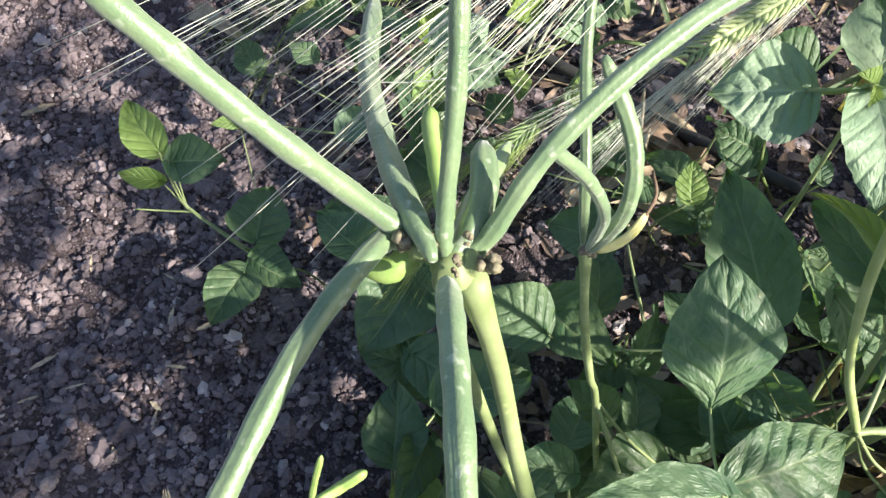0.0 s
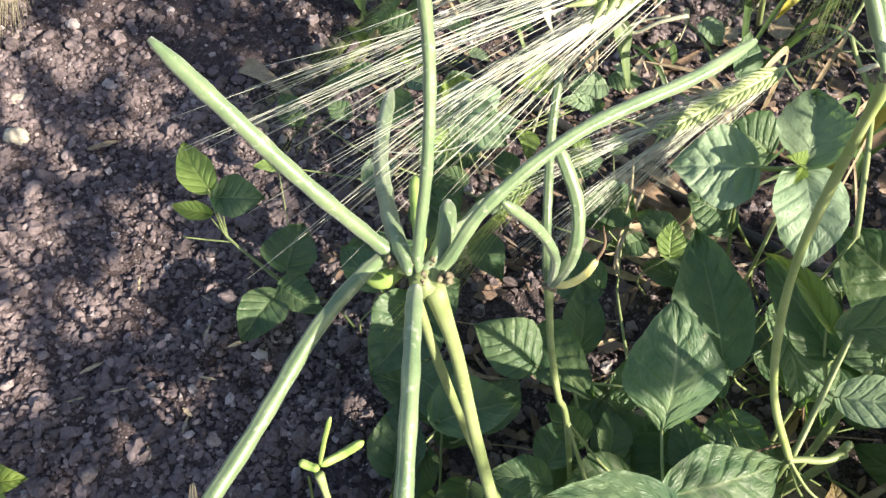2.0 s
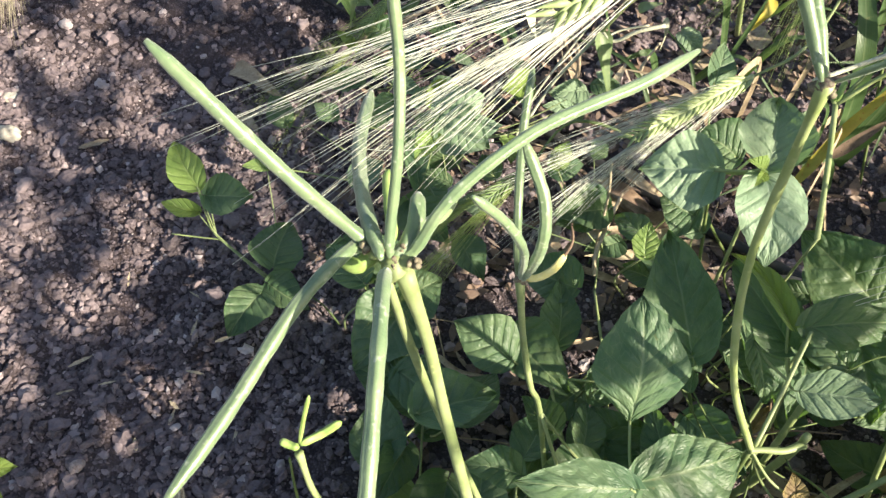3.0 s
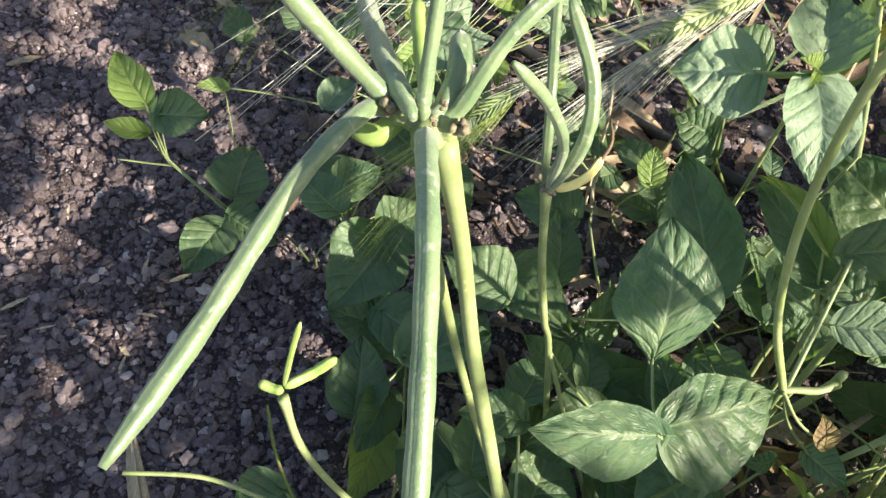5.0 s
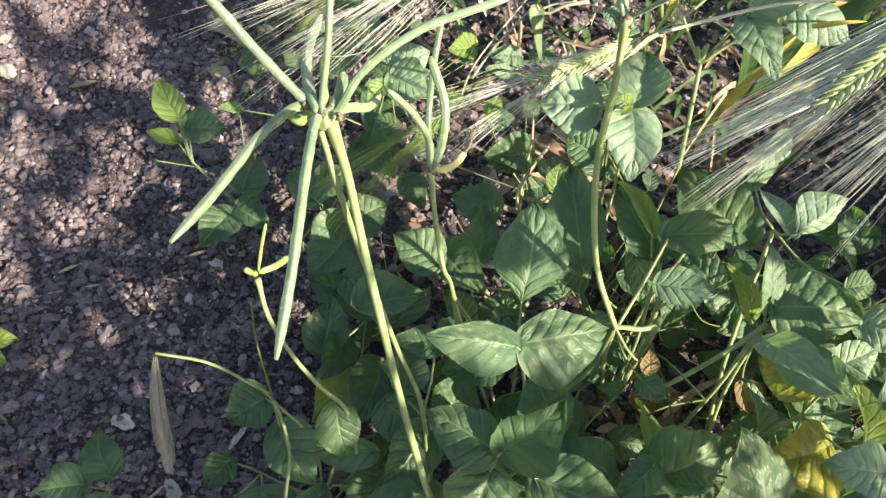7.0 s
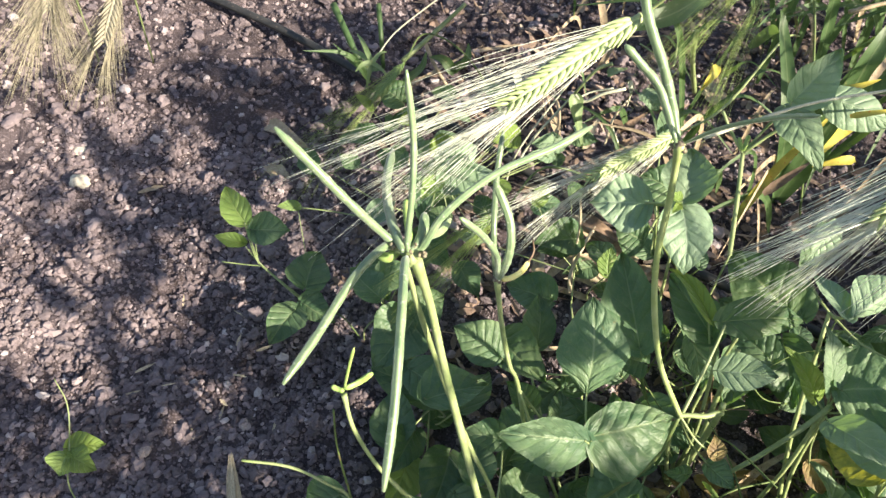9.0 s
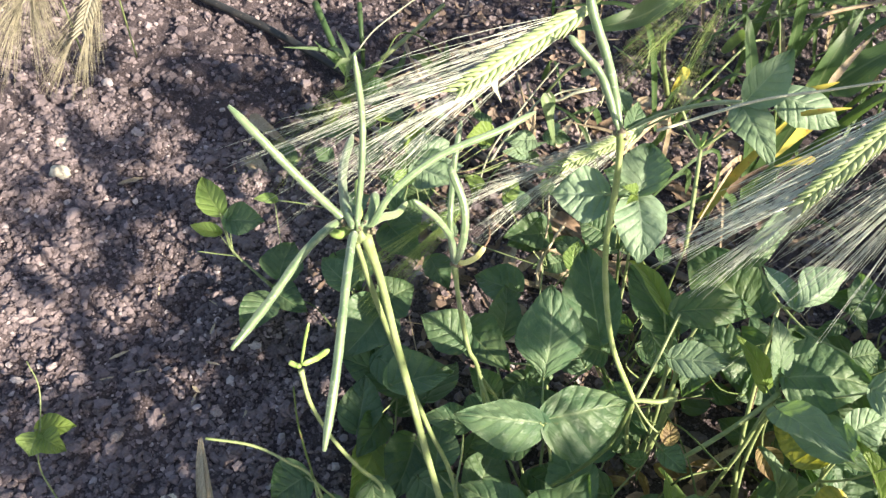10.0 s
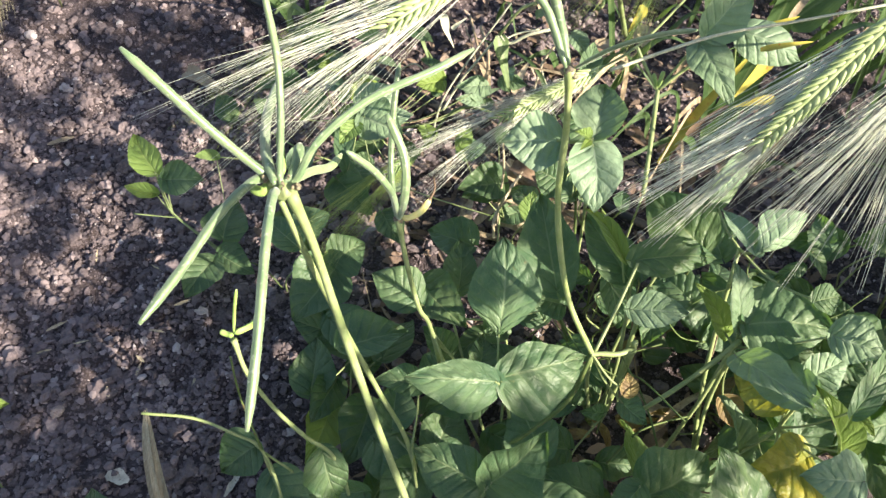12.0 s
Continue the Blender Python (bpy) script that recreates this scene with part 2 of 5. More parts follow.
def spline(points, n):
    """n + 1 places along a smooth curve through the points."""
    p = [Vector(q) for q in points]
    if len(p) == 2:
        return [p[0].lerp(p[1], i / n) for i in range(n + 1)]
    p = [p[0] * 2 - p[1]] + p + [p[-1] * 2 - p[-2]]
    spans = len(p) - 3
    out = []
    for i in range(n + 1):
        s = min(i / n * spans, spans - 1e-6)
        k = int(s)
        u = s - k
        a, b, c, d = p[k:k + 4]
        out.append(0.5 * (2 * b + (c - a) * u + (2 * a - 5 * b + 4 * c - d) * u * u + (3 * b - a - 3 * c + d) * u ** 3))
    return out


def tube(points, radius, n=12, sides=7, flat=1.0, base=0, groove=0.0):
    """A tube along a smooth curve; radius: a function of 0..1. Returns verts and faces; flat squeezes it one way."""
    path = spline(points, n)
    verts, faces = [], []
    normal = None
    for i, q in enumerate(path):
        way = (path[min(i + 1, n)] - path[max(i - 1, 0)]).normalized()
        if normal is None:
            normal = way.orthogonal().normalized()
            if abs(way.z) < 0.9:
                normal = (Vector((0, 0, 1)) - way * way.z).normalized()
        normal = (normal - way * normal.dot(way)).normalized()
        other = way.cross(normal)
        r0 = radius(i / n)
        for k in range(sides):
            a = 2 * math.pi * k / sides
            r = r0 * (1 - groove * math.exp(-(math.sin(a - 0.5) / 0.22) ** 2)) if groove else r0
            verts.append(q + normal * (r * math.cos(a)) + other * (r * flat * math.sin(a)))
    for i in range(n):
        for k in range(sides):
            faces.append((base + i * sides + k, base + i * sides + (k + 1) % sides, base + (i + 1) * sides + (k + 1) % sides, base + (i + 1) * sides + k))
    faces.append(tuple(base + k for k in reversed(range(sides))))
    faces.append(tuple(base + n * sides + k for k in range(sides)))
    return verts, faces


def local(points, parent):
    root = parent.location if parent.parent is None else parent.parent.location
    return [Vector(q) - root for q in points]


def stem(parent, points, r0, r1, mat=None, name="stem", n=None, swell=0.0, label=""):
    n = n or 6 * (len(points) - 1)
    wob = random.uniform(0, 6)
    v, f = tube(local(points, parent), lambda s: (r0 + (r1 - r0) * s) * (1 + swell * max(0, 1 - s * 14) + 0.05 * math.sin(s * 19 + wob)), n, 8)
    return part(name, mesh_of(name, v, f, mat or stem_green), parent, label)


def pod(parent, points, r, mat=None, seeds=11, name="pod", label="", tip=0.25, flat=0.92):
    """A long seed pod with slight swellings over its seeds, a neck and a blunt beaked end."""
    def girth(s):
        neck = min(1.0, 0.34 + 0.66 * (min(1.0, s * 7)) ** 0.7)
        end = 1.0 if s < 0.86 else max(tip, math.sqrt(max(0.0, 1 - ((s - 0.86) / 0.15) ** 2)))
        return 0.93 * r * neck * end * (1 + 0.05 * math.sin(s * seeds * 6.283 + 1.2 * math.sin(9 * s + r * 9000)) + 0.02 * math.sin(31 * s))
    v, f = tube(local(points, parent), girth, max(14, seeds * 4), 24, flat, 0, 0.16)
    return part(name, mesh_of(name, v, f, mat or pod_green), parent, label)


def leaf(parent, base, tip, width, mat, roll=0.0, fold=0.14, droop=0.10, stalk=True, name="leaf", label="", face=None, even=False, wedge=False, lop=None):
    """An ovate leaflet from base to tip (face: the way that it faces; even: little warped; wedge: narrow at its base; lop: how much wider one half is), folded along the midrib and quilted between its side veins."""
    b, t = local([base, tip], parent)
    axis = t - b
    length = axis.length
    axis.normalize()
    up = Vector((0.10, -0.34, 1))
    normal = (up - axis * up.dot(axis)).normalized()
    normal = Matrix.Rotation(radians(roll + random.uniform(-9, 9)), 3, axis) @ normal
    if face:
        normal = Vector(face)
        normal = (normal - axis * normal.dot(axis)).normalized()
    side = axis.cross(normal)
    nu, nv = 18, 48
    ph, skew = random.uniform(0, 6), random.uniform(-0.05, 0.05)
    fold = fold * random.uniform(0.5, 2.2)
    twist = random.uniform(-0.4, 0.4)
    wave = random.uniform(0.03, 0.085)
    pucker = random.uniform(0.013, 0.030)
    seedling = Vector((random.uniform(0, 90), random.uniform(0, 90), 0))
    curl = random.uniform(-0.04, 0.11)
    lop = random.uniform(-0.16, 0.16) if lop is None else lop
    if even:
        twist, wave, curl = twist * 0.3, wave * 0.5, curl * 0.4
    verts, faces, uvs = [], [], []
    for j in range(nv + 1):
        v = j / nv
        if v < 0.36:
            prof = math.sqrt(max(0.0, 1 - (1 - v / 0.36) ** 2)) * 0.97 + 0.03
        else:
            q = (v - 0.36) / 0.64
            prof = (1 - q ** 1.75) * (1 - 0.08 * math.sin(math.pi * q))
        if wedge:
            prof = math.sin(math.pi / 2 * min(1, v / 0.46 + 0.02)) ** 1.15 if v < 0.46 else 1 - ((v - 0.46) / 0.54) ** 1.8
        full = width * 0.5 * prof
        for i in range(nu + 1):
            u = 2 * i / nu - 1
            a = abs(u)
            half = full * (1 + 0.09 * noise.noise(Vector((v * 4.5, 20.0 if u > 0 else 40.0, 0)) + seedling) + 0.03 * noise.noise(Vector((v * 16, 20.0 if u > 0 else 40.0, 5)) + seedling))
            half *= 1 + lop * (1 if u > 0 else -1) * (1.25 - 0.7 * v)
            lobe = 0.0 if wedge else -0.10 * length * a * a * max(0.0, 1 - v * 3.2)
            quilt = pucker * width * abs(math.sin(math.pi * 6 * (v - 0.27 * a ** 0.85))) ** 0.7 * min(1, a * 5) * (1 - 0.6 * a ** 3) * (0.85 + 0.7 * noise.noise(Vector((u * 2.2, v * 3.5, 7)) + seedling))
            edge = wave * width * a * a * math.sin(7.5 * v + ph + u * 1.6)
            lift = fold * half * a - droop * length * (2 * v - 0.8) ** 2 + quilt + edge + curl * width * a ** 3 + twist * half * u * (v - 0.3)
            lift += 0.026 * width * noise.noise(Vector((u * 4.5, v * 7.0, 0)) + seedling) + 0.016 * width * noise.noise(Vector((u * 11, v * 16, 3)) + seedling)
            bend = skew * length * math.sin(math.pi * v)
            verts.append(b + axis * (length * v + lobe) + side * (half * u + bend) + normal * lift)
            uvs.append((i / nu, v))
    for j in range(nv):
        for i in range(nu):
            k = j * (nu + 1) + i
            faces.append((k, k + 1, k + nu + 2, k + nu + 1))
    ob = part(name, mesh_of(name, verts, faces, mat, uvs), parent, label)
    if stalk and parent.name in NODES:
        foot = min(NODES[parent.name], key=lambda q: (Vector(q) - Vector(base)).length)
        gap = Vector(foot) - Vector(base)
        if 0.004 < gap.length < 0.22:
            start = Vector(base) + axis * 0.003 - normal * (droop * length * 0.6)
            mid = Vector(base) + gap * 0.5 - Vector((0, 0, 0.12 * gap.length))
            thin = 0.0007 if parent.name in SLIGHT else 0.0011
            stem(parent, [start, mid, foot], thin, thin * 1.25, name="petiole", n=8)
    return ob


NODES = {}
SLIGHT = set()


def bean_plant(root, nodes, label, stems=True, r=0.0024, category="bean plant"):
    plant = thing("bean_plant", root, label, category, "bean plants")
    NODES[plant.name] = [Vector(q) for q in nodes]
    if r < 0.0015:
        SLIGHT.add(plant.name)
    if stems:
        for q in nodes:
            q = Vector(q)
            low = Vector(root) + Vector((0, 0, -0.01))
            mid = low.lerp(q, 0.5) + Vector((random.uniform(-.015, .015), random.uniform(-.015, .015), 0.01))
            stem(plant, [low, mid, q], r, r * 0.7, stem_dark if random.random() < 0.4 else stem_green)
    return plant


def grain_mesh(name, length, wide, mat):
    """A pointed barley grain lying along +z, keeled on its outer side."""
    def girth(s):
        return wide * 0.5 * (math.sin(math.pi * min(1.0, (s * 0.97 + 0.02) ** 0.72)) ** 0.95) + 0.00015
    v, f = tube([(0, 0, 0), (0, 0.0007, length * 0.4), (0, 0.0002, length)], girth, 9, 8, 0.72, 0, 0.12)
    return mesh_of(name, v, f, mat)


def barley(root, base, tip, width, awn, label, droop=0.25, spread=0.16, culm=True, green=False, pairs=11, aim=None, rows=(-1, 1), awns=2, thick=0.00024, bristle=None):
    """One barley plant: an arching culm, an ear of grains in rows and a brush of long awns."""
    plant = thing("barley_plant", root, label, "barley", "barley plants")
    b, t = local([base, tip], plant)
    axis = (t - b)
    length = axis.length
    axis.normalize()
    face = Vector((0.05, -0.5, 0.85))
    face = (face - axis * face.dot(axis)).normalized()
    side = axis.cross(face)
    gmat, amat = (grain_shade, awn_green) if green else (grain_mat, awn_mat)
    gmat, amat = (bristle, bristle) if bristle else (gmat, amat)
    if culm:
        far = Vector(base) - axis * 0.07 + Vector((0, 0, 0.012))
        foot = Vector(root)
        mid = far.lerp(foot, 0.45) + Vector((0, 0, 0.05))
        stem(plant, [base, far, mid, foot], 0.0013, 0.002, stem_green if not green else stem_dark, name="culm", n=20)
    v, f = tube([b, b + axis * length * 0.5, t], lambda s: width * 0.17 * (1 - 0.75 * max(0, s - 0.75) / 0.25), 8, 8, 0.6)
    ear = part("ear", mesh_of("rachis", v, f, gmat), plant)
    shared = grain_mesh("grain", length / pairs * 2.7, width * 0.21, gmat)
    av, af = [], []
    aim_v = (Vector(aim) - Vector(tip)).normalized() if aim else axis
    for i in range(pairs):
        s = (i + 0.3) / pairs
        taper = 1 - 0.35 * max(0, s - 0.6) / 0.4
        for row in rows:
            at = b + axis * (length * (s + 0.5 / pairs * (row > 0))) + side * (row * width * 0.045 * taper) + face * (0.0012 if row else 0.0035)
            lean = (axis + side * (row * 0.42) + face * (0.06 if row else 0.12)).normalized()
            g = part("grain", shared, ear)
            turn = lean.to_track_quat("Z", "Y").to_matrix().to_4x4()
            size = taper * random.uniform(0.88, 1.10)
            g.matrix_basis = Matrix.Translation(at) @ turn @ Matrix.Rotation(random.uniform(-0.3, 0.3), 4, "Z") @ Matrix.Diagonal((size, size, size, 1))
            for k in range(awns):
                start = at + lean * (length / pairs * 1.7)
                way = (aim_v * (0.55 + 0.45 * s) + axis * (0.45 - 0.3 * s) + side * (row * spread * random.uniform(0.1, 1.1)) + face * random.uniform(-spread, spread) * 0.8
                       + side * random.uniform(-0.05, 0.05)).normalized()
                far = awn * random.uniform(0.62, 1.15)
                bow = side * (row * 0.05 * far * random.uniform(-0.4, 1)) + Vector((0, 0, -droop * far * random.uniform(0.1, 0.5)))
                vv, ff = tube([start, start + way * far * 0.5, start + way * far + bow], lambda q: thick * (1 - 0.5 * q), 6, 3, 1.0, len(av))
                av += vv
                af += ff
    part("awn_brush", mesh_of("awn_brush", av, af, amat), ear, "long fine bristly awns")
    return plant


def blade(parent, points, width, mat, name="blade", fold=0.25, label=""):
    """A long leaf blade along a curve, keeled, narrowing to a point."""
    path = spline(local(points, parent), 18)
    verts, faces, uvs = [], [], []
    for i, q in enumerate(path):
        s = i / 18
        way = (path[min(i + 1, 18)] - path[max(i - 1, 0)]).normalized()
        across = way.cross(Vector((0.1, -0.45, 0.9)))
        across = across.normalized() if across.length > 0.01 else Vector((1, 0, 0))
        normal = across.cross(way)
        w = width * 0.5 * min(1, 0.5 + 4 * s) * (1 - max(0, s - 0.35) / 0.65) ** 0.8 + 0.0003
        across = Matrix.Rotation(0.5 * math.sin(3 * s + len(points)), 3, way) @ across
        verts += [q - across * w + normal * fold * w, q - across * w * 0.5 + normal * fold * w * 0.4, q, q + across * w * 0.5 + normal * fold * w * 0.4, q + across * w + normal * fold * w]
        uvs += [(k / 4, s) for k in range(5)]
    for i in range(18):
        for k in range(4):
            a = i * 5 + k
            faces.append((a, a + 1, a + 6, a + 5))
    return part(name, mesh_of(name, verts, faces, mat, uvs), parent, label)


# ---- ground ----
def lattice(x, y, cell, seed):
    """Smooth random heights 0..1 over the plan."""
    table = np.random.RandomState(seed).rand(256, 256)
    gx, gy = x / cell, y / cell
    ix, iy = np.floor(gx).astype(int), np.floor(gy).astype(int)
    fx, fy = gx - ix, gy - iy
    fx, fy = fx * fx * (3 - 2 * fx), fy * fy * (3 - 2 * fy)
    a, b = table[ix % 256, iy % 256], table[(ix + 1) % 256, iy % 256]
    c, d = table[ix % 256, (iy + 1) % 256], table[(ix + 1) % 256, (iy + 1) % 256]
    return a * (1 - fx) * (1 - fy) + b * fx * (1 - fy) + c * (1 - fx) * fy + d * fx * fy


def ground_height(x, y):
    h = 0.030 * (lattice(x, y, 0.45, 1) - 0.5) + 0.020 * (lattice(x, y, 0.11, 2) - 0.5) + 0.017 * (lattice(x, y, 0.035, 3) - 0.5)
    h = h + 0.009 * (lattice(x, y, 0.012, 4) - 0.5) + 0.003 * (lattice(x, y, 0.006, 5) - 0.5)
    near = np.clip(1.6 - np.maximum(np.abs(x + 0.05) / 1.2, np.abs(y - 0.6) / 1.0), 0, 1)
    return h * near - 0.004


def axis_steps(lo, hi, step, far):
    inner = np.arange(lo, hi + step / 2, step)
    grow = step * 1.35 ** np.arange(1, 40)
    out = np.cumsum(grow)
    out = out[out < far]
    return np.concatenate([lo - out[::-1], inner, hi + out])


def numpy_mesh(name, verts, faces, mat, smooth):
    me = bpy.data.meshes.new(name)
    size = faces.shape[1]
    me.vertices.add(len(verts))
    me.vertices.foreach_set("co", verts.astype(np.float32).ravel())
    me.loops.add(faces.size)
    me.loops.foreach_set("vertex_index", faces.astype(np.int32).ravel())
    me.polygons.add(len(faces))
    me.polygons.foreach_set("loop_start", np.arange(0, faces.size, size, dtype=np.int32))
    me.polygons.foreach_set("use_smooth", np.full(len(faces), smooth))
    me.materials.append(mat)
    me.update(calc_edges=True)
    me.validate()
    return me


xs, ys = axis_steps(-1.05, 1.10, 0.005, 300), axis_steps(-0.2, 1.60, 0.005, 300)
gx, gy = np.meshgrid(xs, ys, indexing="ij")
gz = ground_height(gx, gy)
nx, ny = gx.shape
k = (np.arange(nx - 1)[:, None] * ny + np.arange(ny - 1)[None]).ravel()
ground = new("ground", numpy_mesh("ground", np.stack([gx, gy, gz], -1).reshape(-1, 3), np.stack([k, k + ny, k + ny + 1, k + 1], -1), soil_mat, True))
tagged(ground, "dry crumbly reddish-brown garden soil in dappled sun", "soil", kind="structure")


def ico(level):
    bm = bmesh.new()
    bmesh.ops.create_icosphere(bm, subdivisions=level, radius=1.0)
    v = np.array([q.co[:] for q in bm.verts])
    f = np.array([[q.index for q in face.verts] for face in bm.faces])
    bm.free()
    return v, f


def crumbs(count, lo, hi, area, level, seed, rag=0.38):
    """Joined lumps of soil, half sunk in the ground."""
    rng = np.random.RandomState(seed)
    v, f = ico(level)
    x, y = rng.uniform(area[0], area[1], count), rng.uniform(area[2], area[3], count)
    clump = lattice(x, y, 0.05, 9) * 0.6 + lattice(x, y, 0.2, 10) * 0.4
    keep = rng.rand(count) < 0.25 + 1.2 * clump
    x, y = x[keep], y[keep]
    count = len(x)
    r = lo * (hi / lo) ** (rng.rand(count) ** 1.6)
    stretch = rng.uniform(0.55, 1.35, (count, 1, 3)) * np.array([1, 1, 0.75])
    jag = 1 + rng.uniform(-rag * 1.1, rag * 0.9, (count, len(v), 1))
    if level > 2:
        turn = rng.normal(0, 1, (count, 6, 3))
        bulge = np.sin(np.einsum("vk,cjk->cvj", v, turn * 1.6) + rng.uniform(0, 6, (count, 1, 6))).sum(-1)
        jag = jag + 0.13 * bulge[..., None]
    pts = v[None] * jag * stretch * r[:, None, None]
    a = rng.uniform(0, 6.283, count)
    ca, sa = np.cos(a)[:, None], np.sin(a)[:, None]
    px, py = pts[..., 0] * ca - pts[..., 1] * sa, pts[..., 0] * sa + pts[..., 1] * ca
    pts = np.stack([px + x[:, None], py + y[:, None], pts[..., 2] + (ground_height(x, y) + r * 0.28)[:, None]], -1)
    faces = f[None] + (np.arange(count) * len(v))[:, None, None]
    return pts.reshape(-1, 3), faces.reshape(-1, 3)


sets = [crumbs(36000, 0.0018, 0.0068, (-0.74, 0.06, -0.12, 0.78), 1, 21), crumbs(20000, 0.0018, 0.0068, (-1.05, 1.1, 0.45, 1.6), 1, 22),
        crumbs(7000, 0.0014, 0.0050, (0.10, 0.85, -0.10, 0.6), 1, 25), crumbs(6500, 0.0045, 0.0115, (-1.05, 1.1, -0.14, 1.6), 2, 23), crumbs(620, 0.006, 0.0130, (-1.05, 0.5, -0.14, 1.6), 3, 27, 0.15)]
vs, fs, off = [], [], 0
for v, f in sets:
    vs.append(v)
    fs.append(f + off)
    off += len(v)
tagged(new("soil_crumbs", numpy_mesh("soil_crumbs", np.concatenate(vs), np.concatenate(fs), crumb_mat, False)),
       "loose crumbs and clods of reddish-brown soil on the ground", "soil", kind="stuff")


# ---- bean plants ----
bean = {
    "A": bean_plant((0.195, -0.02, 0), [(0.232, 0.045, 0.24), (0.165, 0.088, 0.16), (0.155, 0.088, 0.205), (0.30, 0.09, 0.13)], "bean plant with a tall peduncle of long green pods"),
    "B": bean_plant((0.27, 0.13, 0), [(0.237, 0.136, 0.285), (0.19, 0.29, 0.12), (0.165, 0.199, 0.262), (0.25, 0.44, 0.06)], "bean plant with broad dusty green leaves and a pod stalk"),
    "C": bean_plant((0.40, 0.21, 0), [(0.336, 0.187, 0.271), (0.385, 0.262, 0.25), (0.44, 0.34, 0.22), (0.31, 0.29, 0.20)], "bean plant with a tall curved pod stalk", r=0.003),
    "D": bean_plant((0.53, 0.13, 0), [(0.492, 0.212, 0.27), (0.53, 0.13, 0.26), (0.485, 0.30, 0.33), (0.55, 0.05, 0.12)], "bean plant with green and yellowing leaves", r=0.003),
    "E": bean_plant((0.37, 0.40, 0), [(0.311, 0.366, 0.405), (0.33, 0.47, 0.25)], "bean plant with a sunlit three-part leaf"),
    "F": bean_plant((0.40, 0.36, 0), [(0.384, 0.358, 0.335)], "slender bean plant with small pale leaves among barley", r=0.0018),
    "G": bean_plant((0.05, 0.03, 0), [(0.083, 0.056, 0.250), (0.003, 0.068, 0.215), (-0.02, 0.03, 0.06), (0.06, 0.25, 0.05), (0.08, 0.03, 0.06)], "bean plant with thin stalks and a yellow bud", r=0.0018),
    "H": bean_plant((-0.12, 0.40, 0), [(-0.228, 0.432, 0.085)], "bean seedling with three small bright leaves on bare soil", r=0.0013),
    "I": bean_plant((-0.06, 0.37, 0), [(-0.14, 0.385, 0.06), (-0.02, 0.37, 0.10)], "low bean plant with dark round leaves", r=0.0014),
    "J": bean_plant((-0.19, -0.07, 0), [(-0.175, -0.02, 0.085)], "small bean plant with dappled leaves", r=0.0014),
    "K": bean_plant((-0.362, 0.05, 0), [(-0.366, 0.103, 0.115)], "small pale green seedling with a thin bent tip", r=0.0012),
    "L": bean_plant((0.03, 0.62, 0), [(0.02, 0.64, 0.08), (0.030, 0.565, 0.190), (-0.17, 0.66, 0.05), (0.26, 0.50, 0.06), (-0.06, 0.75, 0.06)], "low bean plant behind with light green leaves", r=0.0014),
}
A, B, C, D, E, F, G, H = (bean[q] for q in "ABCDEFGH")

# the tall peduncle and its whorl of pods
stem(A, [(0.066, 0.131, 0.582), (0.077, 0.124, 0.536), (0.090, 0.109, 0.474), (0.107, 0.086, 0.414), (0.126, 0.062, 0.345), (0.145, 0.040, 0.278), (0.168, 0.010, 0.22), (0.192, -0.016, 0.15), (0.20, -0.03, 0.0)], 0.0033, 0.0036, name="peduncle", n=48, swell=0.35)
stem(A, [(0.060, 0.127, 0.578), (0.070, 0.127, 0.512), (0.092, 0.122, 0.405), (0.120, 0.114, 0.290), (0.151, 0.093, 0.207), (0.18, 0.05, 0.06)], 0.0022, 0.0027, name="peduncle", n=36)
pod(A, [(0.060, 0.133, 0.585), (0.047, 0.140, 0.583), (0.040, 0.130, 0.588), (0.027, 0.105, 0.587), (0.014, 0.066, 0.584), (0.001, 0.029, 0.584)], 0.0034)
pod(A, [(0.060, 0.126, 0.590), (0.062, 0.110, 0.605), (0.066, 0.075, 0.608), (0.070, 0.022, 0.590), (0.070, -0.020, 0.566)], 0.0034, seeds=12)
pod(A, [(0.060, 0.133, 0.585), (0.048, 0.141, 0.586), (0.022, 0.143, 0.619), (0.000, 0.148, 0.645), (-0.025, 0.158, 0.667)], 0.0033)
pod(A, [(0.060, 0.133, 0.585), (0.059, 0.140, 0.595), (0.060, 0.158, 0.626), (0.058, 0.176, 0.655), (0.052, 0.191, 0.694)], 0.0026)
pod(A, [(0.060, 0.133, 0.585), (0.069, 0.138, 0.588), (0.083, 0.151, 0.612), (0.112, 0.175, 0.628), (0.150, 0.199, 0.635), (0.174, 0.221, 0.636)], 0.0028, seeds=13)
pod(A, [(0.057, 0.130, 0.592), (0.043, 0.163, 0.583), (0.030, 0.212, 0.562), (0.025, 0.265, 0.545)], 0.0041, seeds=10)
pod(A, [(0.060, 0.141, 0.588), (0.056, 0.156, 0.594), (0.053, 0.170, 0.598)], 0.0030, pod_young, 3, label="short pale young pod")
pod(A, [(0.060, 0.133, 0.585), (0.065, 0.139, 0.586), (0.068, 0.150, 0.592), (0.067, 0.163, 0.594)], 0.0042, pod_green, 3)
pod(A, [(0.060, 0.133, 0.585), (0.064, 0.150, 0.573), (0.068, 0.180, 0.545), (0.074, 0.205, 0.520), (0.080, 0.222, 0.516)], 0.0036, pod_pale, 4, label="small curved young pod")
pod(A, [(0.060, 0.133, 0.585), (0.053, 0.140, 0.580), (0.046, 0.134, 0.577), (0.038, 0.136, 0.577)], 0.0040, pod_young, 2, label="short bright young pod")
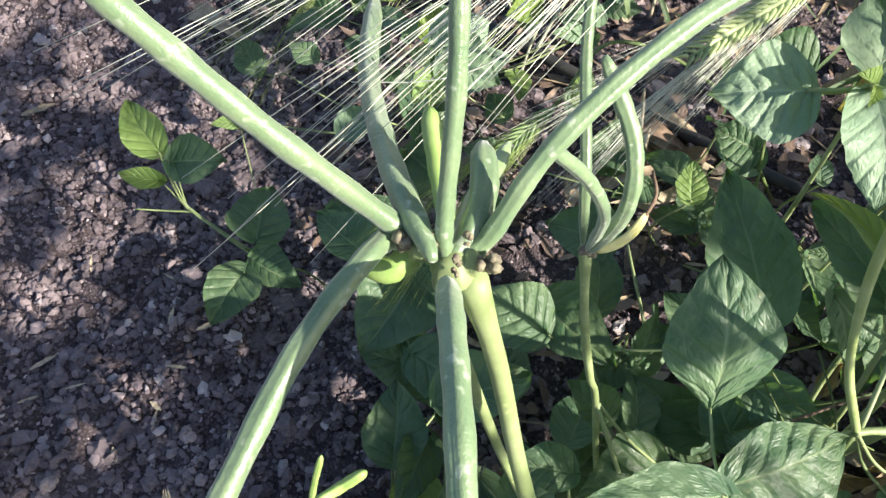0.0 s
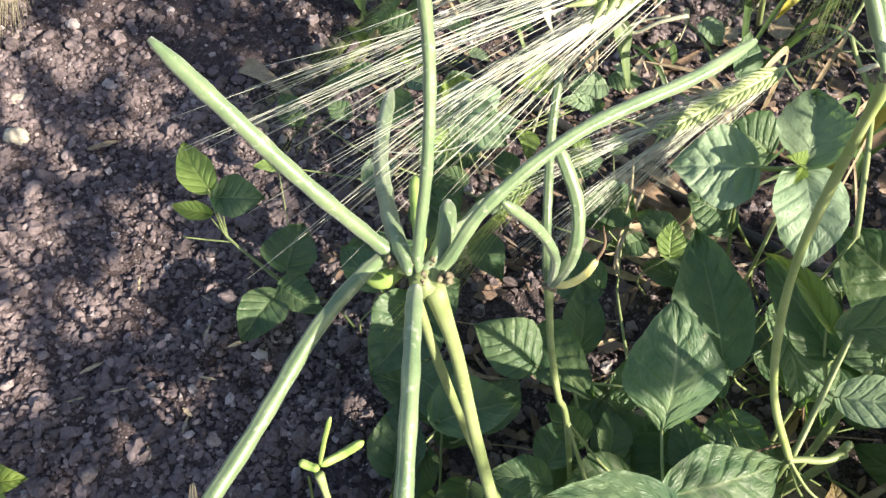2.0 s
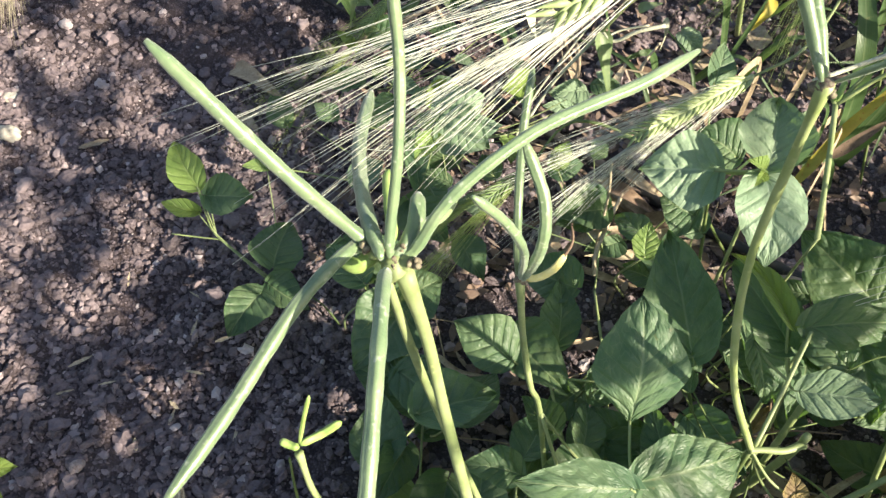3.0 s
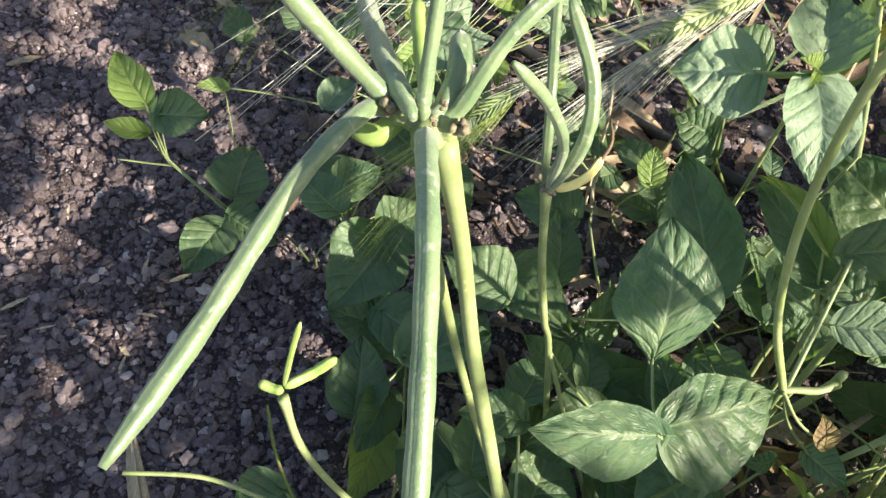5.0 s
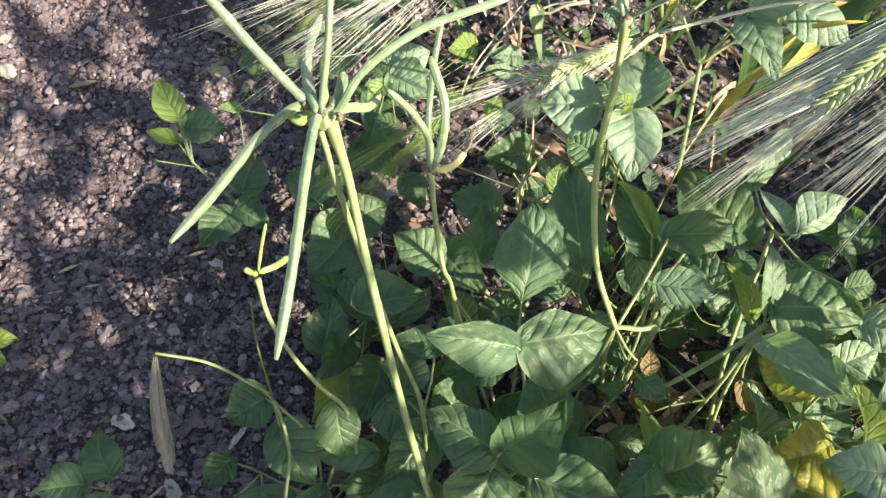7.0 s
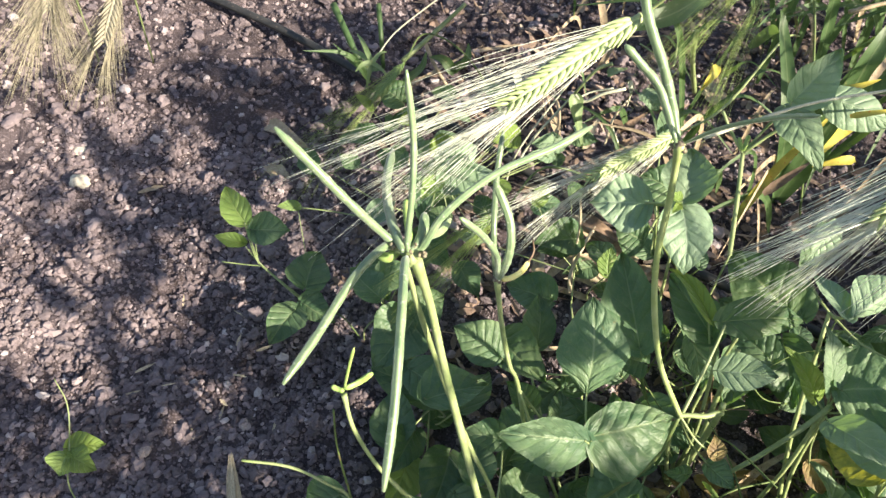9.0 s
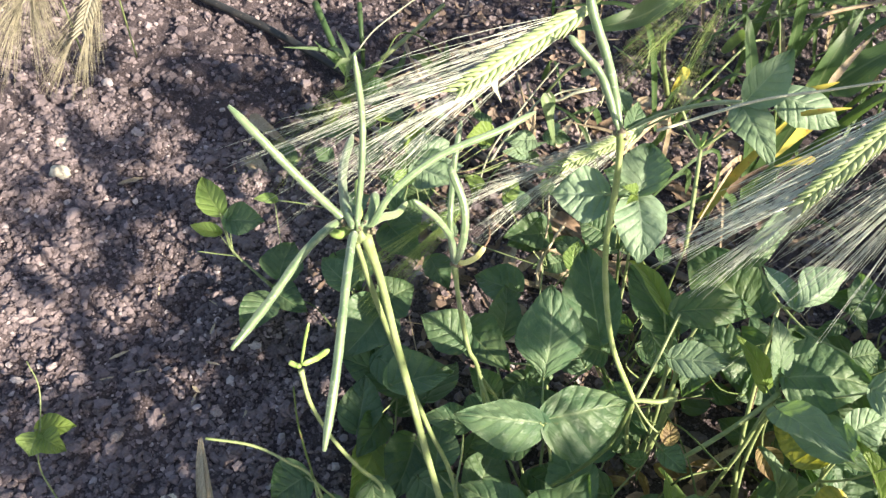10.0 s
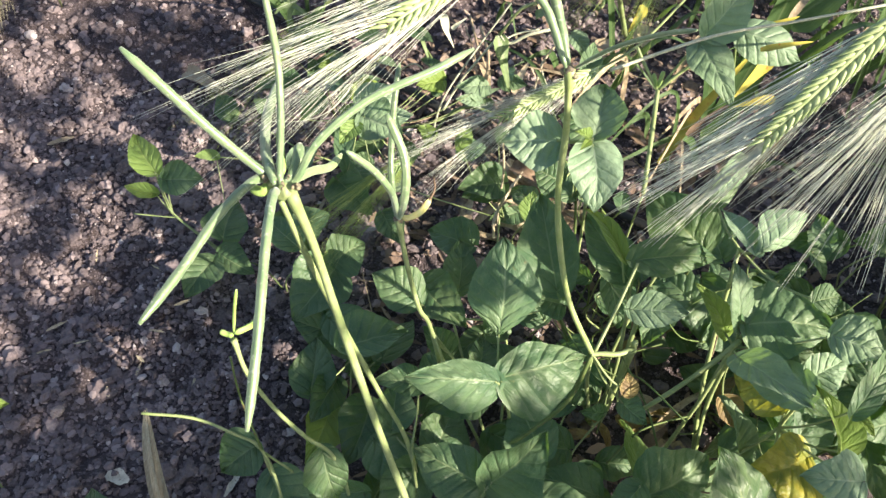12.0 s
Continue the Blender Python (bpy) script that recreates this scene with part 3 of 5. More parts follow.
def lump(parent, name, bits, mat, label=""):
    """Knobs (place, three half axes) grown together into one uneven lump."""
    verts, faces = [], []
    v, f = ico(3)
    for q, axes in bits:
        k = len(verts)
        for w in v:
            w = Vector(w)
            bump = 1 + 0.30 * noise.noise(w * 1.6 + Vector(q) * 700) + 0.14 * noise.noise(w * 4 + Vector(q) * 700)
            verts.append(Vector((w.x * axes[0], w.y * axes[1], w.z * axes[2])) * bump + Vector(q) - parent.location)
        faces += [tuple(int(n) + k for n in w) for w in f]
    return part(name, mesh_of(name, verts, faces, mat), parent, label)


lump(A, "node", [((0.0615, 0.1325, 0.5820), (0.0058, 0.0058, 0.0062)), ((0.0540, 0.1375, 0.5835), (0.0050, 0.0036, 0.0036)), ((0.0665, 0.1335, 0.5850), (0.0036, 0.0040, 0.0036))], stem_green)
rk = random.Random(6)
for c, r, count in (((0.0490, 0.1375, 0.5880), 0.0030, 6), ((0.0700, 0.1310, 0.5895), 0.0030, 7), ((0.0630, 0.1285, 0.5905), 0.0022, 4), ((0.0650, 0.1365, 0.5920), 0.0019, 3), ((0.0560, 0.1360, 0.5900), 0.0018, 3)):
    bits = []
    for _ in range(count):
        e = r * rk.uniform(0.30, 0.58)
        bits.append((tuple(c[n] + rk.gauss(0, r * 0.55) for n in range(3)), (e * rk.uniform(0.7, 1.1), e * rk.uniform(0.7, 1.1), e * rk.uniform(0.8, 1.4))))
    lump(A, "pedicel_scar", bits, knob_mat, "brown and pale knobbly pedicel scars")

# second pod stalk
stem(B, [(0.125, 0.221, 0.437), (0.136, 0.209, 0.375), (0.150, 0.196, 0.318), (0.165, 0.199, 0.262), (0.20, 0.17, 0.10), (0.24, 0.14, 0.02)], 0.0026, 0.0024, name="peduncle", n=30, swell=0.4)
pod(B, [(0.127, 0.218, 0.440), (0.132, 0.213, 0.488), (0.129, 0.227, 0.515), (0.113, 0.247, 0.540)], 0.0040, seeds=9)
pod(B, [(0.123, 0.221, 0.440), (0.117, 0.240, 0.482), (0.114, 0.282, 0.505), (0.115, 0.318, 0.528)], 0.0030)
pod(B, [(0.125, 0.219, 0.440), (0.122, 0.207, 0.490), (0.109, 0.203, 0.522), (0.089, 0.199, 0.548)], 0.0030, seeds=8)
pod(B, [(0.127, 0.221, 0.438), (0.136, 0.221, 0.440), (0.146, 0.227, 0.444), (0.152, 0.235, 0.451)], 0.0040, petal, 2, "flower", "wilting pale yellow flower", flat=0.5)
stem(B, [(0.150, 0.232, 0.449), (0.155, 0.241, 0.457), (0.153, 0.252, 0.462)], 0.0012, 0.0007, husk, name="flower_stalk", n=8, label="withered brown flower end")

# third, tall curved stalk
# its sunlit look comes from the brighter stem colour
stem(C, [(0.243, 0.244, 0.606), (0.254, 0.246, 0.539), (0.260, 0.235, 0.477), (0.275, 0.222, 0.410), (0.298, 0.204, 0.342), (0.336, 0.187, 0.271)], 0.0028, 0.0028, stem_sunlit, name="peduncle", n=36, swell=0.5)
stem(C, [(0.334, 0.186, 0.272), (0.345, 0.188, 0.272), (0.362, 0.190, 0.270), (0.376, 0.196, 0.268), (0.384, 0.200, 0.262)], 0.0026, 0.0033, n=24, swell=0.3)
stem(C, [(0.382, 0.204, 0.275), (0.386, 0.203, 0.24), (0.395, 0.205, 0.12), (0.40, 0.21, -0.01)], 0.0032, 0.0042, n=24)
stem(C, [(0.395, 0.258, 0.30), (0.392, 0.235, 0.24), (0.404, 0.215, 0.10), (0.41, 0.21, -0.01)], 0.0026, 0.0036, n=24)
stem(D, [(0.492, 0.214, 0.285), (0.470, 0.196, 0.262), (0.430, 0.170, 0.225), (0.392, 0.150, 0.19)], 0.0030, 0.0024, n=24)
stem(D, [(0.488, 0.212, 0.275), (0.478, 0.180, 0.20), (0.476, 0.165, 0.10), (0.48, 0.16, 0.0)], 0.0022, 0.0026, n=24)
stem(C, [(0.338, 0.188, 0.272), (0.360, 0.235, 0.290), (0.379, 0.280, 0.312)], 0.0020, 0.0016, name="petiole")
stem(C, [(0.336, 0.187, 0.270), (0.322, 0.156, 0.215), (0.285, 0.128, 0.180), (0.258, 0.112, 0.165)], 0.0024, 0.0022, stem_dark)
pod(C, [(0.242, 0.246, 0.608), (0.226, 0.282, 0.638), (0.207, 0.306, 0.668), (0.196, 0.322, 0.70)], 0.0042, seeds=8)
pod(C, [(0.240, 0.243, 0.608), (0.222, 0.266, 0.636), (0.205, 0.275, 0.650), (0.192, 0.279, 0.661)], 0.0034, seeds=7)
pod(C, [(0.246, 0.245, 0.606), (0.264, 0.232, 0.638), (0.282, 0.208, 0.672), (0.295, 0.188, 0.694)], 0.0017, seeds=9)
for q, r in (((0.243, 0.244, 0.606), 0.0036), ((0.240, 0.246, 0.602), 0.0026), ((0.247, 0.243, 0.602), 0.0024), ((0.125, 0.220, 0.438), 0.0034), ((0.128, 0.219, 0.436), 0.0024)):
    v, f = ico(2)
    owner = C if q[0] > 0.2 else B
    pts = [Vector(w) * r * random.uniform(0.62, 1.38) + Vector(q) - owner.location for w in v]
    part("pedicel_scar", mesh_of("pedicel_scar", pts, [tuple(int(i) for i in w) for w in f], knob_mat), owner, "pale knobbly pedicel scar")

# bud stalk, thin stalks
stem(G, [(0.011, 0.090, 0.437), (0.018, 0.078, 0.397), (0.036, 0.068, 0.345), (0.060, 0.060, 0.300), (0.082, 0.057, 0.254), (0.09, 0.05, 0.10), (0.07, 0.04, 0.0)], 0.0019, 0.0020, name="peduncle", n=36, swell=0.5)
pod(G, [(0.011, 0.094, 0.440), (0.022, 0.102, 0.440), (0.032, 0.107, 0.449)], 0.0036, pod_young, 3, "bud", "bright yellow-green flower bud", flat=0.7)
pod(G, [(0.011, 0.094, 0.442), (0.017, 0.098, 0.475), (0.022, 0.102, 0.499)], 0.0014, pod_young, 4)
pod(G, [(0.011, 0.092, 0.440), (0.005, 0.093, 0.440), (0.000, 0.094, 0.442)], 0.0026, pod_young, 2, "bud", "bright yellow-green flower bud")
stem(G, [(-0.104, 0.074, 0.281), (-0.060, 0.080, 0.262), (-0.022, 0.074, 0.243), (0.003, 0.068, 0.217), (0.023, 0.033, 0.165), (0.025, -0.009, 0.12), (0.025, -0.029, 0.0)], 0.0015, 0.0020, name="stalk", n=36)
stem(G, [(-0.008, 0.103, 0.371), (-0.008, 0.090, 0.305), (0.003, 0.068, 0.217)], 0.0009, 0.0013, stem_dark, name="stalk")
stem(H, [(-0.245, 0.459, 0.150), (-0.236, 0.440, 0.11), (-0.225, 0.432, 0.085), (-0.165, 0.408, 0.045), (-0.12, 0.40, 0.0)], 0.0010, 0.0014)
stem(H, [(-0.285, 0.428, 0.085), (-0.25, 0.430, 0.082), (-0.225, 0.432, 0.080)], 0.0009, 0.0012, name="stalk")
stem(bean["K"], [(-0.366, 0.103, 0.115), (-0.375, 0.150, 0.150), (-0.395, 0.175, 0.170)], 0.0011, 0.0006, name="stalk")
stem(bean["I"], [(-0.208, 0.576, 0.050), (-0.151, 0.574, 0.052), (-0.083, 0.585, 0.030)], 0.0011, 0.0014, name="stalk")
stem(F, [(0.395, 0.473, 0.380), (0.415, 0.490, 0.415), (0.432, 0.500, 0.440)], 0.0018, 0.0014)
stem(F, [(0.43, 0.50, 0.438), (0.46, 0.505, 0.45), (0.50, 0.50, 0.45)], 0.0014, 0.0011)
stem(E, [(0.275, 0.365, 0.400), (0.294, 0.362, 0.405), (0.310, 0.361, 0.412)], 0.0013, 0.0014, name="petiole")

# leaves, base to tip and width
leaf(bean["B"], (0.234, 0.186, 0.288), (0.228, 0.262, 0.360), 0.074, leaf_leaf, fold=-0.12, face=(-0.10, -0.62, 0.78), even=True, wedge=True, lop=0.0)
leaf(bean["B"], (0.236, 0.134, 0.300), (0.146, 0.120, 0.324), 0.052, leaf_leaf, fold=-0.28, face=(0.16, -0.35, 0.92), even=True, lop=-0.24)
leaf(bean["B"], (0.240, 0.141, 0.296), (0.331, 0.180, 0.284), 0.076, leaf_leaf, fold=-0.16, face=(0.12, -0.30, 0.94), even=True, lop=0.28)
leaf(bean["B"], (0.233, 0.177, 0.180), (0.167, 0.144, 0.180), 0.065, leaf_leaf)
leaf(bean["B"], (0.209, 0.383, 0.160), (0.145, 0.402, 0.160), 0.062, leaf_leaf)
leaf(bean["B"], (0.195, 0.316, 0.150), (0.193, 0.390, 0.170), 0.048, leaf_leaf)
leaf(bean["B"], (0.144, 0.283, 0.170), (0.083, 0.308, 0.190), 0.062, leaf_leaf)
leaf(bean["B"], (0.145, 0.322, 0.150), (0.206, 0.262, 0.160), 0.063, leaf_leaf)
leaf(bean["B"], (0.249, 0.517, 0.130), (0.183, 0.493, 0.140), 0.059, leaf_leaf)
leaf(bean["B"], (0.322, 0.282, 0.200), (0.276, 0.276, 0.220), 0.045, leaf_leaf)
leaf(bean["B"], (0.188, 0.203, 0.200), (0.155, 0.226, 0.220), 0.036, leaf_leaf)
leaf(bean["C"], (0.306, 0.282, 0.240), (0.281, 0.401, 0.270), 0.072, leaf_leaf)
leaf(bean["C"], (0.379, 0.282, 0.315), (0.482, 0.306, 0.300), 0.047, leaf_leaf, roll=10)
leaf(bean["C"], (0.378, 0.282, 0.280), (0.332, 0.359, 0.290), 0.055, leaf_leaf)
leaf(bean["C"], (0.365, 0.289, 0.310), (0.327, 0.365, 0.300), 0.023, leaf_young, fold=.5)
leaf(bean["C"], (0.375, 0.235, 0.290), (0.433, 0.229, 0.305), 0.041, leaf_pale, fold=0.2, face=(0.25, -0.45, 0.85))
leaf(bean["C"], (0.374, 0.316, 0.220), (0.392, 0.263, 0.190), 0.049, leaf_leaf)
leaf(bean["C"], (0.483, 0.351, 0.250), (0.412, 0.416, 0.270), 0.088, leaf_leaf, face=(-0.62, -0.08, 0.78))
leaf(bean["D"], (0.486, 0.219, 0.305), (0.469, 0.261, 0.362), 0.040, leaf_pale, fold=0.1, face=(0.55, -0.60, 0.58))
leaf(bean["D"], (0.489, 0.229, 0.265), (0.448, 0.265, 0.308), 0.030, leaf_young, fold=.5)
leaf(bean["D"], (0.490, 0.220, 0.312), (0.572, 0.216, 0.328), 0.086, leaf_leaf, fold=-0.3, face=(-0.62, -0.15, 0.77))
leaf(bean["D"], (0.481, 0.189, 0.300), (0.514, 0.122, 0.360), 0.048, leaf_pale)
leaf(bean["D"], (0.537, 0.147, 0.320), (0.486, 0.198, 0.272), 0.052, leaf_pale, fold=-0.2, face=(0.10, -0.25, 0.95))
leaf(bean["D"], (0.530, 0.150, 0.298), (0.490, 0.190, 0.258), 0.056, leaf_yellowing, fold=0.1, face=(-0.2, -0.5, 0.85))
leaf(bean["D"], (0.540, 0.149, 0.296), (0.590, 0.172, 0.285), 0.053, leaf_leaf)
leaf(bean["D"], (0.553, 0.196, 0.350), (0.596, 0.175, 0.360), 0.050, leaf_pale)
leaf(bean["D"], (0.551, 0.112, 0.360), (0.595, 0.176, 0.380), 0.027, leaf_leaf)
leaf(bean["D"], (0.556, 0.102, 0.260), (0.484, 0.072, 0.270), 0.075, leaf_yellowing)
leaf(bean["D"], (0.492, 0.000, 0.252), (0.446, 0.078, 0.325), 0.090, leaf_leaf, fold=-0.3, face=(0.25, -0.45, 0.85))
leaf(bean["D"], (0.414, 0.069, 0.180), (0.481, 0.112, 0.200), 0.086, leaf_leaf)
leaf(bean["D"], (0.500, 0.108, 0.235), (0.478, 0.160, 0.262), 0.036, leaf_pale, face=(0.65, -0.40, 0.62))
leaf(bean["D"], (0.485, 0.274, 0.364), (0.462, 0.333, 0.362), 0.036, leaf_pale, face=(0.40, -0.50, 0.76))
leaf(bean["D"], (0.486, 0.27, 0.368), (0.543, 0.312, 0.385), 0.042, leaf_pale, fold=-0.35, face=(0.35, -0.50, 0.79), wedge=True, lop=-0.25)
leaf(bean["D"], (0.460, 0.341, 0.350), (0.492, 0.405, 0.370), 0.028, leaf_leaf)
leaf(bean["D"], (0.542, 0.230, 0.350), (0.573, 0.240, 0.350), 0.030, leaf_leaf)
leaf(bean["D"], (0.582, 0.070, 0.300), (0.522, 0.066, 0.310), 0.052, leaf_pale, fold=0.1, face=(-0.3, -0.3, 0.9))
leaf(bean["D"], (0.574, 0.095, 0.290), (0.529, 0.132, 0.358), 0.034, leaf_young, fold=0.4, face=(0.3, -0.6, 0.7))
leaf(bean["D"], (0.546, 0.166, 0.306), (0.582, 0.184, 0.326), 0.042, leaf_pale, fold=0.2, face=(0.25, -0.40, 0.88))
leaf(bean["D"], (0.592, 0.094, 0.200), (0.627, 0.055, 0.200), 0.092, leaf_leaf)
leaf(bean["D"], (0.599, 0.058, 0.150), (0.551, 0.066, 0.160), 0.085, leaf_leaf)
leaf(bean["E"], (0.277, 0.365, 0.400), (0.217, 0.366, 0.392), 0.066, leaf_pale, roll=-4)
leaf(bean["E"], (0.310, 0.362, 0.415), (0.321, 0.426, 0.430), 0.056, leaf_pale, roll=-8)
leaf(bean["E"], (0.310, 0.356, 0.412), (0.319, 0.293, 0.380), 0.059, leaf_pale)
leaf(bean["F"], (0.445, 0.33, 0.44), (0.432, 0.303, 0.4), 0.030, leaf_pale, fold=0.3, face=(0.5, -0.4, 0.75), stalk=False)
leaf(bean["E"], (0.341, 0.473, 0.300), (0.296, 0.491, 0.310), 0.057, leaf_leaf)
leaf(bean["E"], (0.347, 0.627, 0.250), (0.361, 0.684, 0.270), 0.035, leaf_leaf)
leaf(bean["E"], (0.337, 0.449, 0.200), (0.302, 0.480, 0.200), 0.043, leaf_leaf)
leaf(bean["E"], (0.309, 0.424, 0.260), (0.273, 0.436, 0.270), 0.055, leaf_leaf)
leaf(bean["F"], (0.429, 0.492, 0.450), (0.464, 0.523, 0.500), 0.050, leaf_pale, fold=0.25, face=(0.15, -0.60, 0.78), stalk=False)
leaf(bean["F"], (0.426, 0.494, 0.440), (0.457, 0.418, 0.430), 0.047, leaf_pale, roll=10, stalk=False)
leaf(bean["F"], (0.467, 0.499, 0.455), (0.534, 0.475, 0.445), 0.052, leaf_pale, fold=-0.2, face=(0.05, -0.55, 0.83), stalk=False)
leaf(bean["G"], (0.071, 0.060, 0.260), (0.091, 0.023, 0.210), 0.045, leaf_leaf)
leaf(bean["G"], (0.002, 0.062, 0.150), (0.052, 0.010, 0.125), 0.060, leaf_leaf)
leaf(bean["G"], (0.017, 0.184, 0.080), (0.013, 0.256, 0.100), 0.061, leaf_leaf)
leaf(bean["G"], (0.029, 0.275, 0.120), (0.102, 0.238, 0.120), 0.061, leaf_leaf)
leaf(bean["A"], (0.160, 0.161, 0.200), (0.106, 0.159, 0.210), 0.036, leaf_leaf)
leaf(bean["A"], (0.229, 0.047, 0.245), (0.158, 0.076, 0.250), 0.062, leaf_leaf)
leaf(bean["A"], (0.236, 0.047, 0.245), (0.283, 0.085, 0.300), 0.065, leaf_leaf)
leaf(bean["A"], (0.229, 0.032, 0.230), (0.208, -0.033, 0.200), 0.077, leaf_leaf)
leaf(bean["A"], (0.277, 0.040, 0.200), (0.371, 0.025, 0.200), 0.081, leaf_leaf)
leaf(bean["A"], (0.163, 0.085, 0.160), (0.127, 0.017, 0.150), 0.059, leaf_leaf)
leaf(bean["G"], (0.119, 0.037, 0.100), (0.108, -0.035, 0.100), 0.059, leaf_leaf)
leaf(bean["A"], (0.337, 0.122, 0.150), (0.278, 0.114, 0.160), 0.067, leaf_leaf)
leaf(bean["A"], (0.097, 0.174, 0.100), (0.079, 0.095, 0.100), 0.067, leaf_leaf)
leaf(bean["A"], (0.182, 0.108, 0.120), (0.206, 0.176, 0.120), 0.065, leaf_leaf)
leaf(bean["A"], (0.175, 0.036, 0.120), (0.167, -0.025, 0.120), 0.062, leaf_leaf)
leaf(bean["A"], (0.343, 0.181, 0.140), (0.298, 0.212, 0.150), 0.061, leaf_leaf)
leaf(bean["G"], (0.047, -0.028, 0.080), (0.057, 0.025, 0.100), 0.065, leaf_leaf)
leaf(bean["G"], (-0.007, 0.004, 0.100), (0.016, -0.057, 0.100), 0.075, leaf_leaf)
leaf(bean["G"], (-0.052, -0.021, 0.080), (-0.082, -0.051, 0.080), 0.048, leaf_leaf)
leaf(bean["G"], (-0.055, 0.036, 0.080), (-0.073, -0.002, 0.080), 0.041, leaf_leaf)
leaf(bean["G"], (-0.023, 0.099, 0.130), (-0.060, 0.066, 0.120), 0.061, leaf_leaf)
leaf(bean["H"], (-0.245, 0.459, 0.150), (-0.287, 0.509, 0.170), 0.044, leaf_young)
leaf(bean["H"], (-0.236, 0.456, 0.140), (-0.180, 0.463, 0.140), 0.054, leaf_leaf)
leaf(bean["H"], (-0.247, 0.444, 0.120), (-0.292, 0.445, 0.130), 0.023, leaf_young, fold=.5)
leaf(bean["I"], (-0.155, 0.368, 0.080), (-0.179, 0.306, 0.080), 0.059, leaf_leaf)
leaf(bean["I"], (-0.147, 0.398, 0.090), (-0.138, 0.462, 0.100), 0.068, leaf_leaf)
leaf(bean["I"], (-0.154, 0.385, 0.070), (-0.097, 0.359, 0.070), 0.046, leaf_leaf)
leaf(bean["I"], (-0.025, 0.361, 0.150), (-0.074, 0.398, 0.160), 0.048, leaf_leaf)
leaf(bean["I"], (-0.033, 0.388, 0.150), (0.010, 0.420, 0.150), 0.047, leaf_leaf)
leaf(bean["I"], (0.022, 0.363, 0.100), (-0.022, 0.279, 0.100), 0.088, leaf_leaf)
leaf(bean["I"], (0.021, 0.359, 0.120), (0.061, 0.389, 0.130), 0.065, leaf_leaf)
leaf(bean["I"], (-0.063, 0.430, 0.120), (-0.018, 0.385, 0.105), 0.058, leaf_leaf)
leaf(bean["I"], (0.003, 0.508, 0.110), (0.060, 0.458, 0.100), 0.062, leaf_leaf)
leaf(bean["I"], (0.075, 0.470, 0.090), (0.110, 0.425, 0.080), 0.046, leaf_leaf)
leaf(bean["J"], (-0.197, -0.022, 0.100), (-0.244, -0.038, 0.100), 0.052, leaf_leaf)
leaf(bean["J"], (-0.173, -0.007, 0.100), (-0.205, 0.037, 0.110), 0.050, leaf_leaf)
leaf(bean["J"], (-0.183, -0.041, 0.100), (-0.133, -0.044, 0.100), 0.040, leaf_leaf)
leaf(bean["K"], (-0.370, 0.109, 0.120), (-0.327, 0.121, 0.120), 0.032, leaf_young)
leaf(bean["K"], (-0.368, 0.102, 0.120), (-0.372, 0.077, 0.110), 0.040, leaf_young)
leaf(bean["K"], (-0.362, 0.100, 0.120), (-0.327, 0.087, 0.120), 0.035, leaf_young)
leaf(bean["L"], (0.036, 0.559, 0.200), (0.096, 0.538, 0.195), 0.066, leaf_pale)
leaf(bean["L"], (0.030, 0.571, 0.200), (0.082, 0.604, 0.215), 0.061, leaf_pale)
leaf(bean["L"], (0.016, 0.520, 0.120), (-0.005, 0.629, 0.130), 0.033, leaf_leaf)
leaf(bean["L"], (0.242, 0.518, 0.120), (0.189, 0.494, 0.120), 0.049, leaf_leaf)
leaf(bean["L"], (-0.192, 0.633, 0.080), (-0.226, 0.680, 0.090), 0.040, leaf_leaf)
leaf(bean["L"], (-0.066, 0.802, 0.100), (-0.111, 0.820, 0.120), 0.064, leaf_leaf)
leaf(bean["L"], (-0.094, 0.693, 0.120), (-0.139, 0.718, 0.120), 0.038, leaf_leaf)
leaf(bean["I"], (-0.207, 0.576, 0.050), (-0.244, 0.570, 0.055), 0.020, leaf_young)
leaf(bean["E"], (0.305, 0.355, 0.420), (0.289, 0.353, 0.430), 0.013, leaf_young, fold=.4)
leaf(bean["E"], (0.304, 0.351, 0.420), (0.294, 0.334, 0.425), 0.009, leaf_young, fold=.4)
leaf(bean["L"], (0.031, 0.542, 0.200), (0.011, 0.506, 0.195), 0.031, leaf_young, fold=.3)
leaf(bean["L"], (0.029, 0.554, 0.200), (0.003, 0.556, 0.210), 0.030, leaf_leaf)

# ---- barley ----
silvery = barley((0.450, 1.300, 0.000), (0.204, 0.314, 0.660), (0.115, 0.239, 0.630), 0.0280, 0.172, "nodding ripe barley ear with long silvery awns", aim=(-0.035, 0.190, 0.560), spread=0.2, pairs=16, awns=4)
barley((0.750, 1.250, 0.000), (0.330, 0.509, 0.370), (0.216, 0.419, 0.365), 0.0251, 0.139, "pale green barley ear leaning over bean leaves", aim=(0.108, 0.336, 0.340), spread=0.2, pairs=18, awns=4)
barley((0.850, 0.420, 0.000), (0.414, 0.215, 0.7), (0.363, 0.181, 0.62), 0.0230, 0.108, "nodding barley ear with long pale awns", aim=(0.290, 0.186, 0.50), spread=0.20, pairs=16, awns=6, thick=0.00031)
barley((0.900, 0.350, 0.000), (0.441, 0.2, 0.7), (0.434, 0.186, 0.66), 0.0257, 0.112, "heavy barley ear with hanging awns", aim=(0.4, 0.133, 0.56), spread=0.50, pairs=16, awns=6, thick=0.00031)
barley((0.450, 0.550, 0.000), (0.133, 0.424, 0.300), (0.092, 0.382, 0.290), 0.0139, 0.150, "small green barley ear with fine green awns", aim=(-0.006, 0.313, 0.200), spread=0.2, green=True, pairs=9, awns=6)
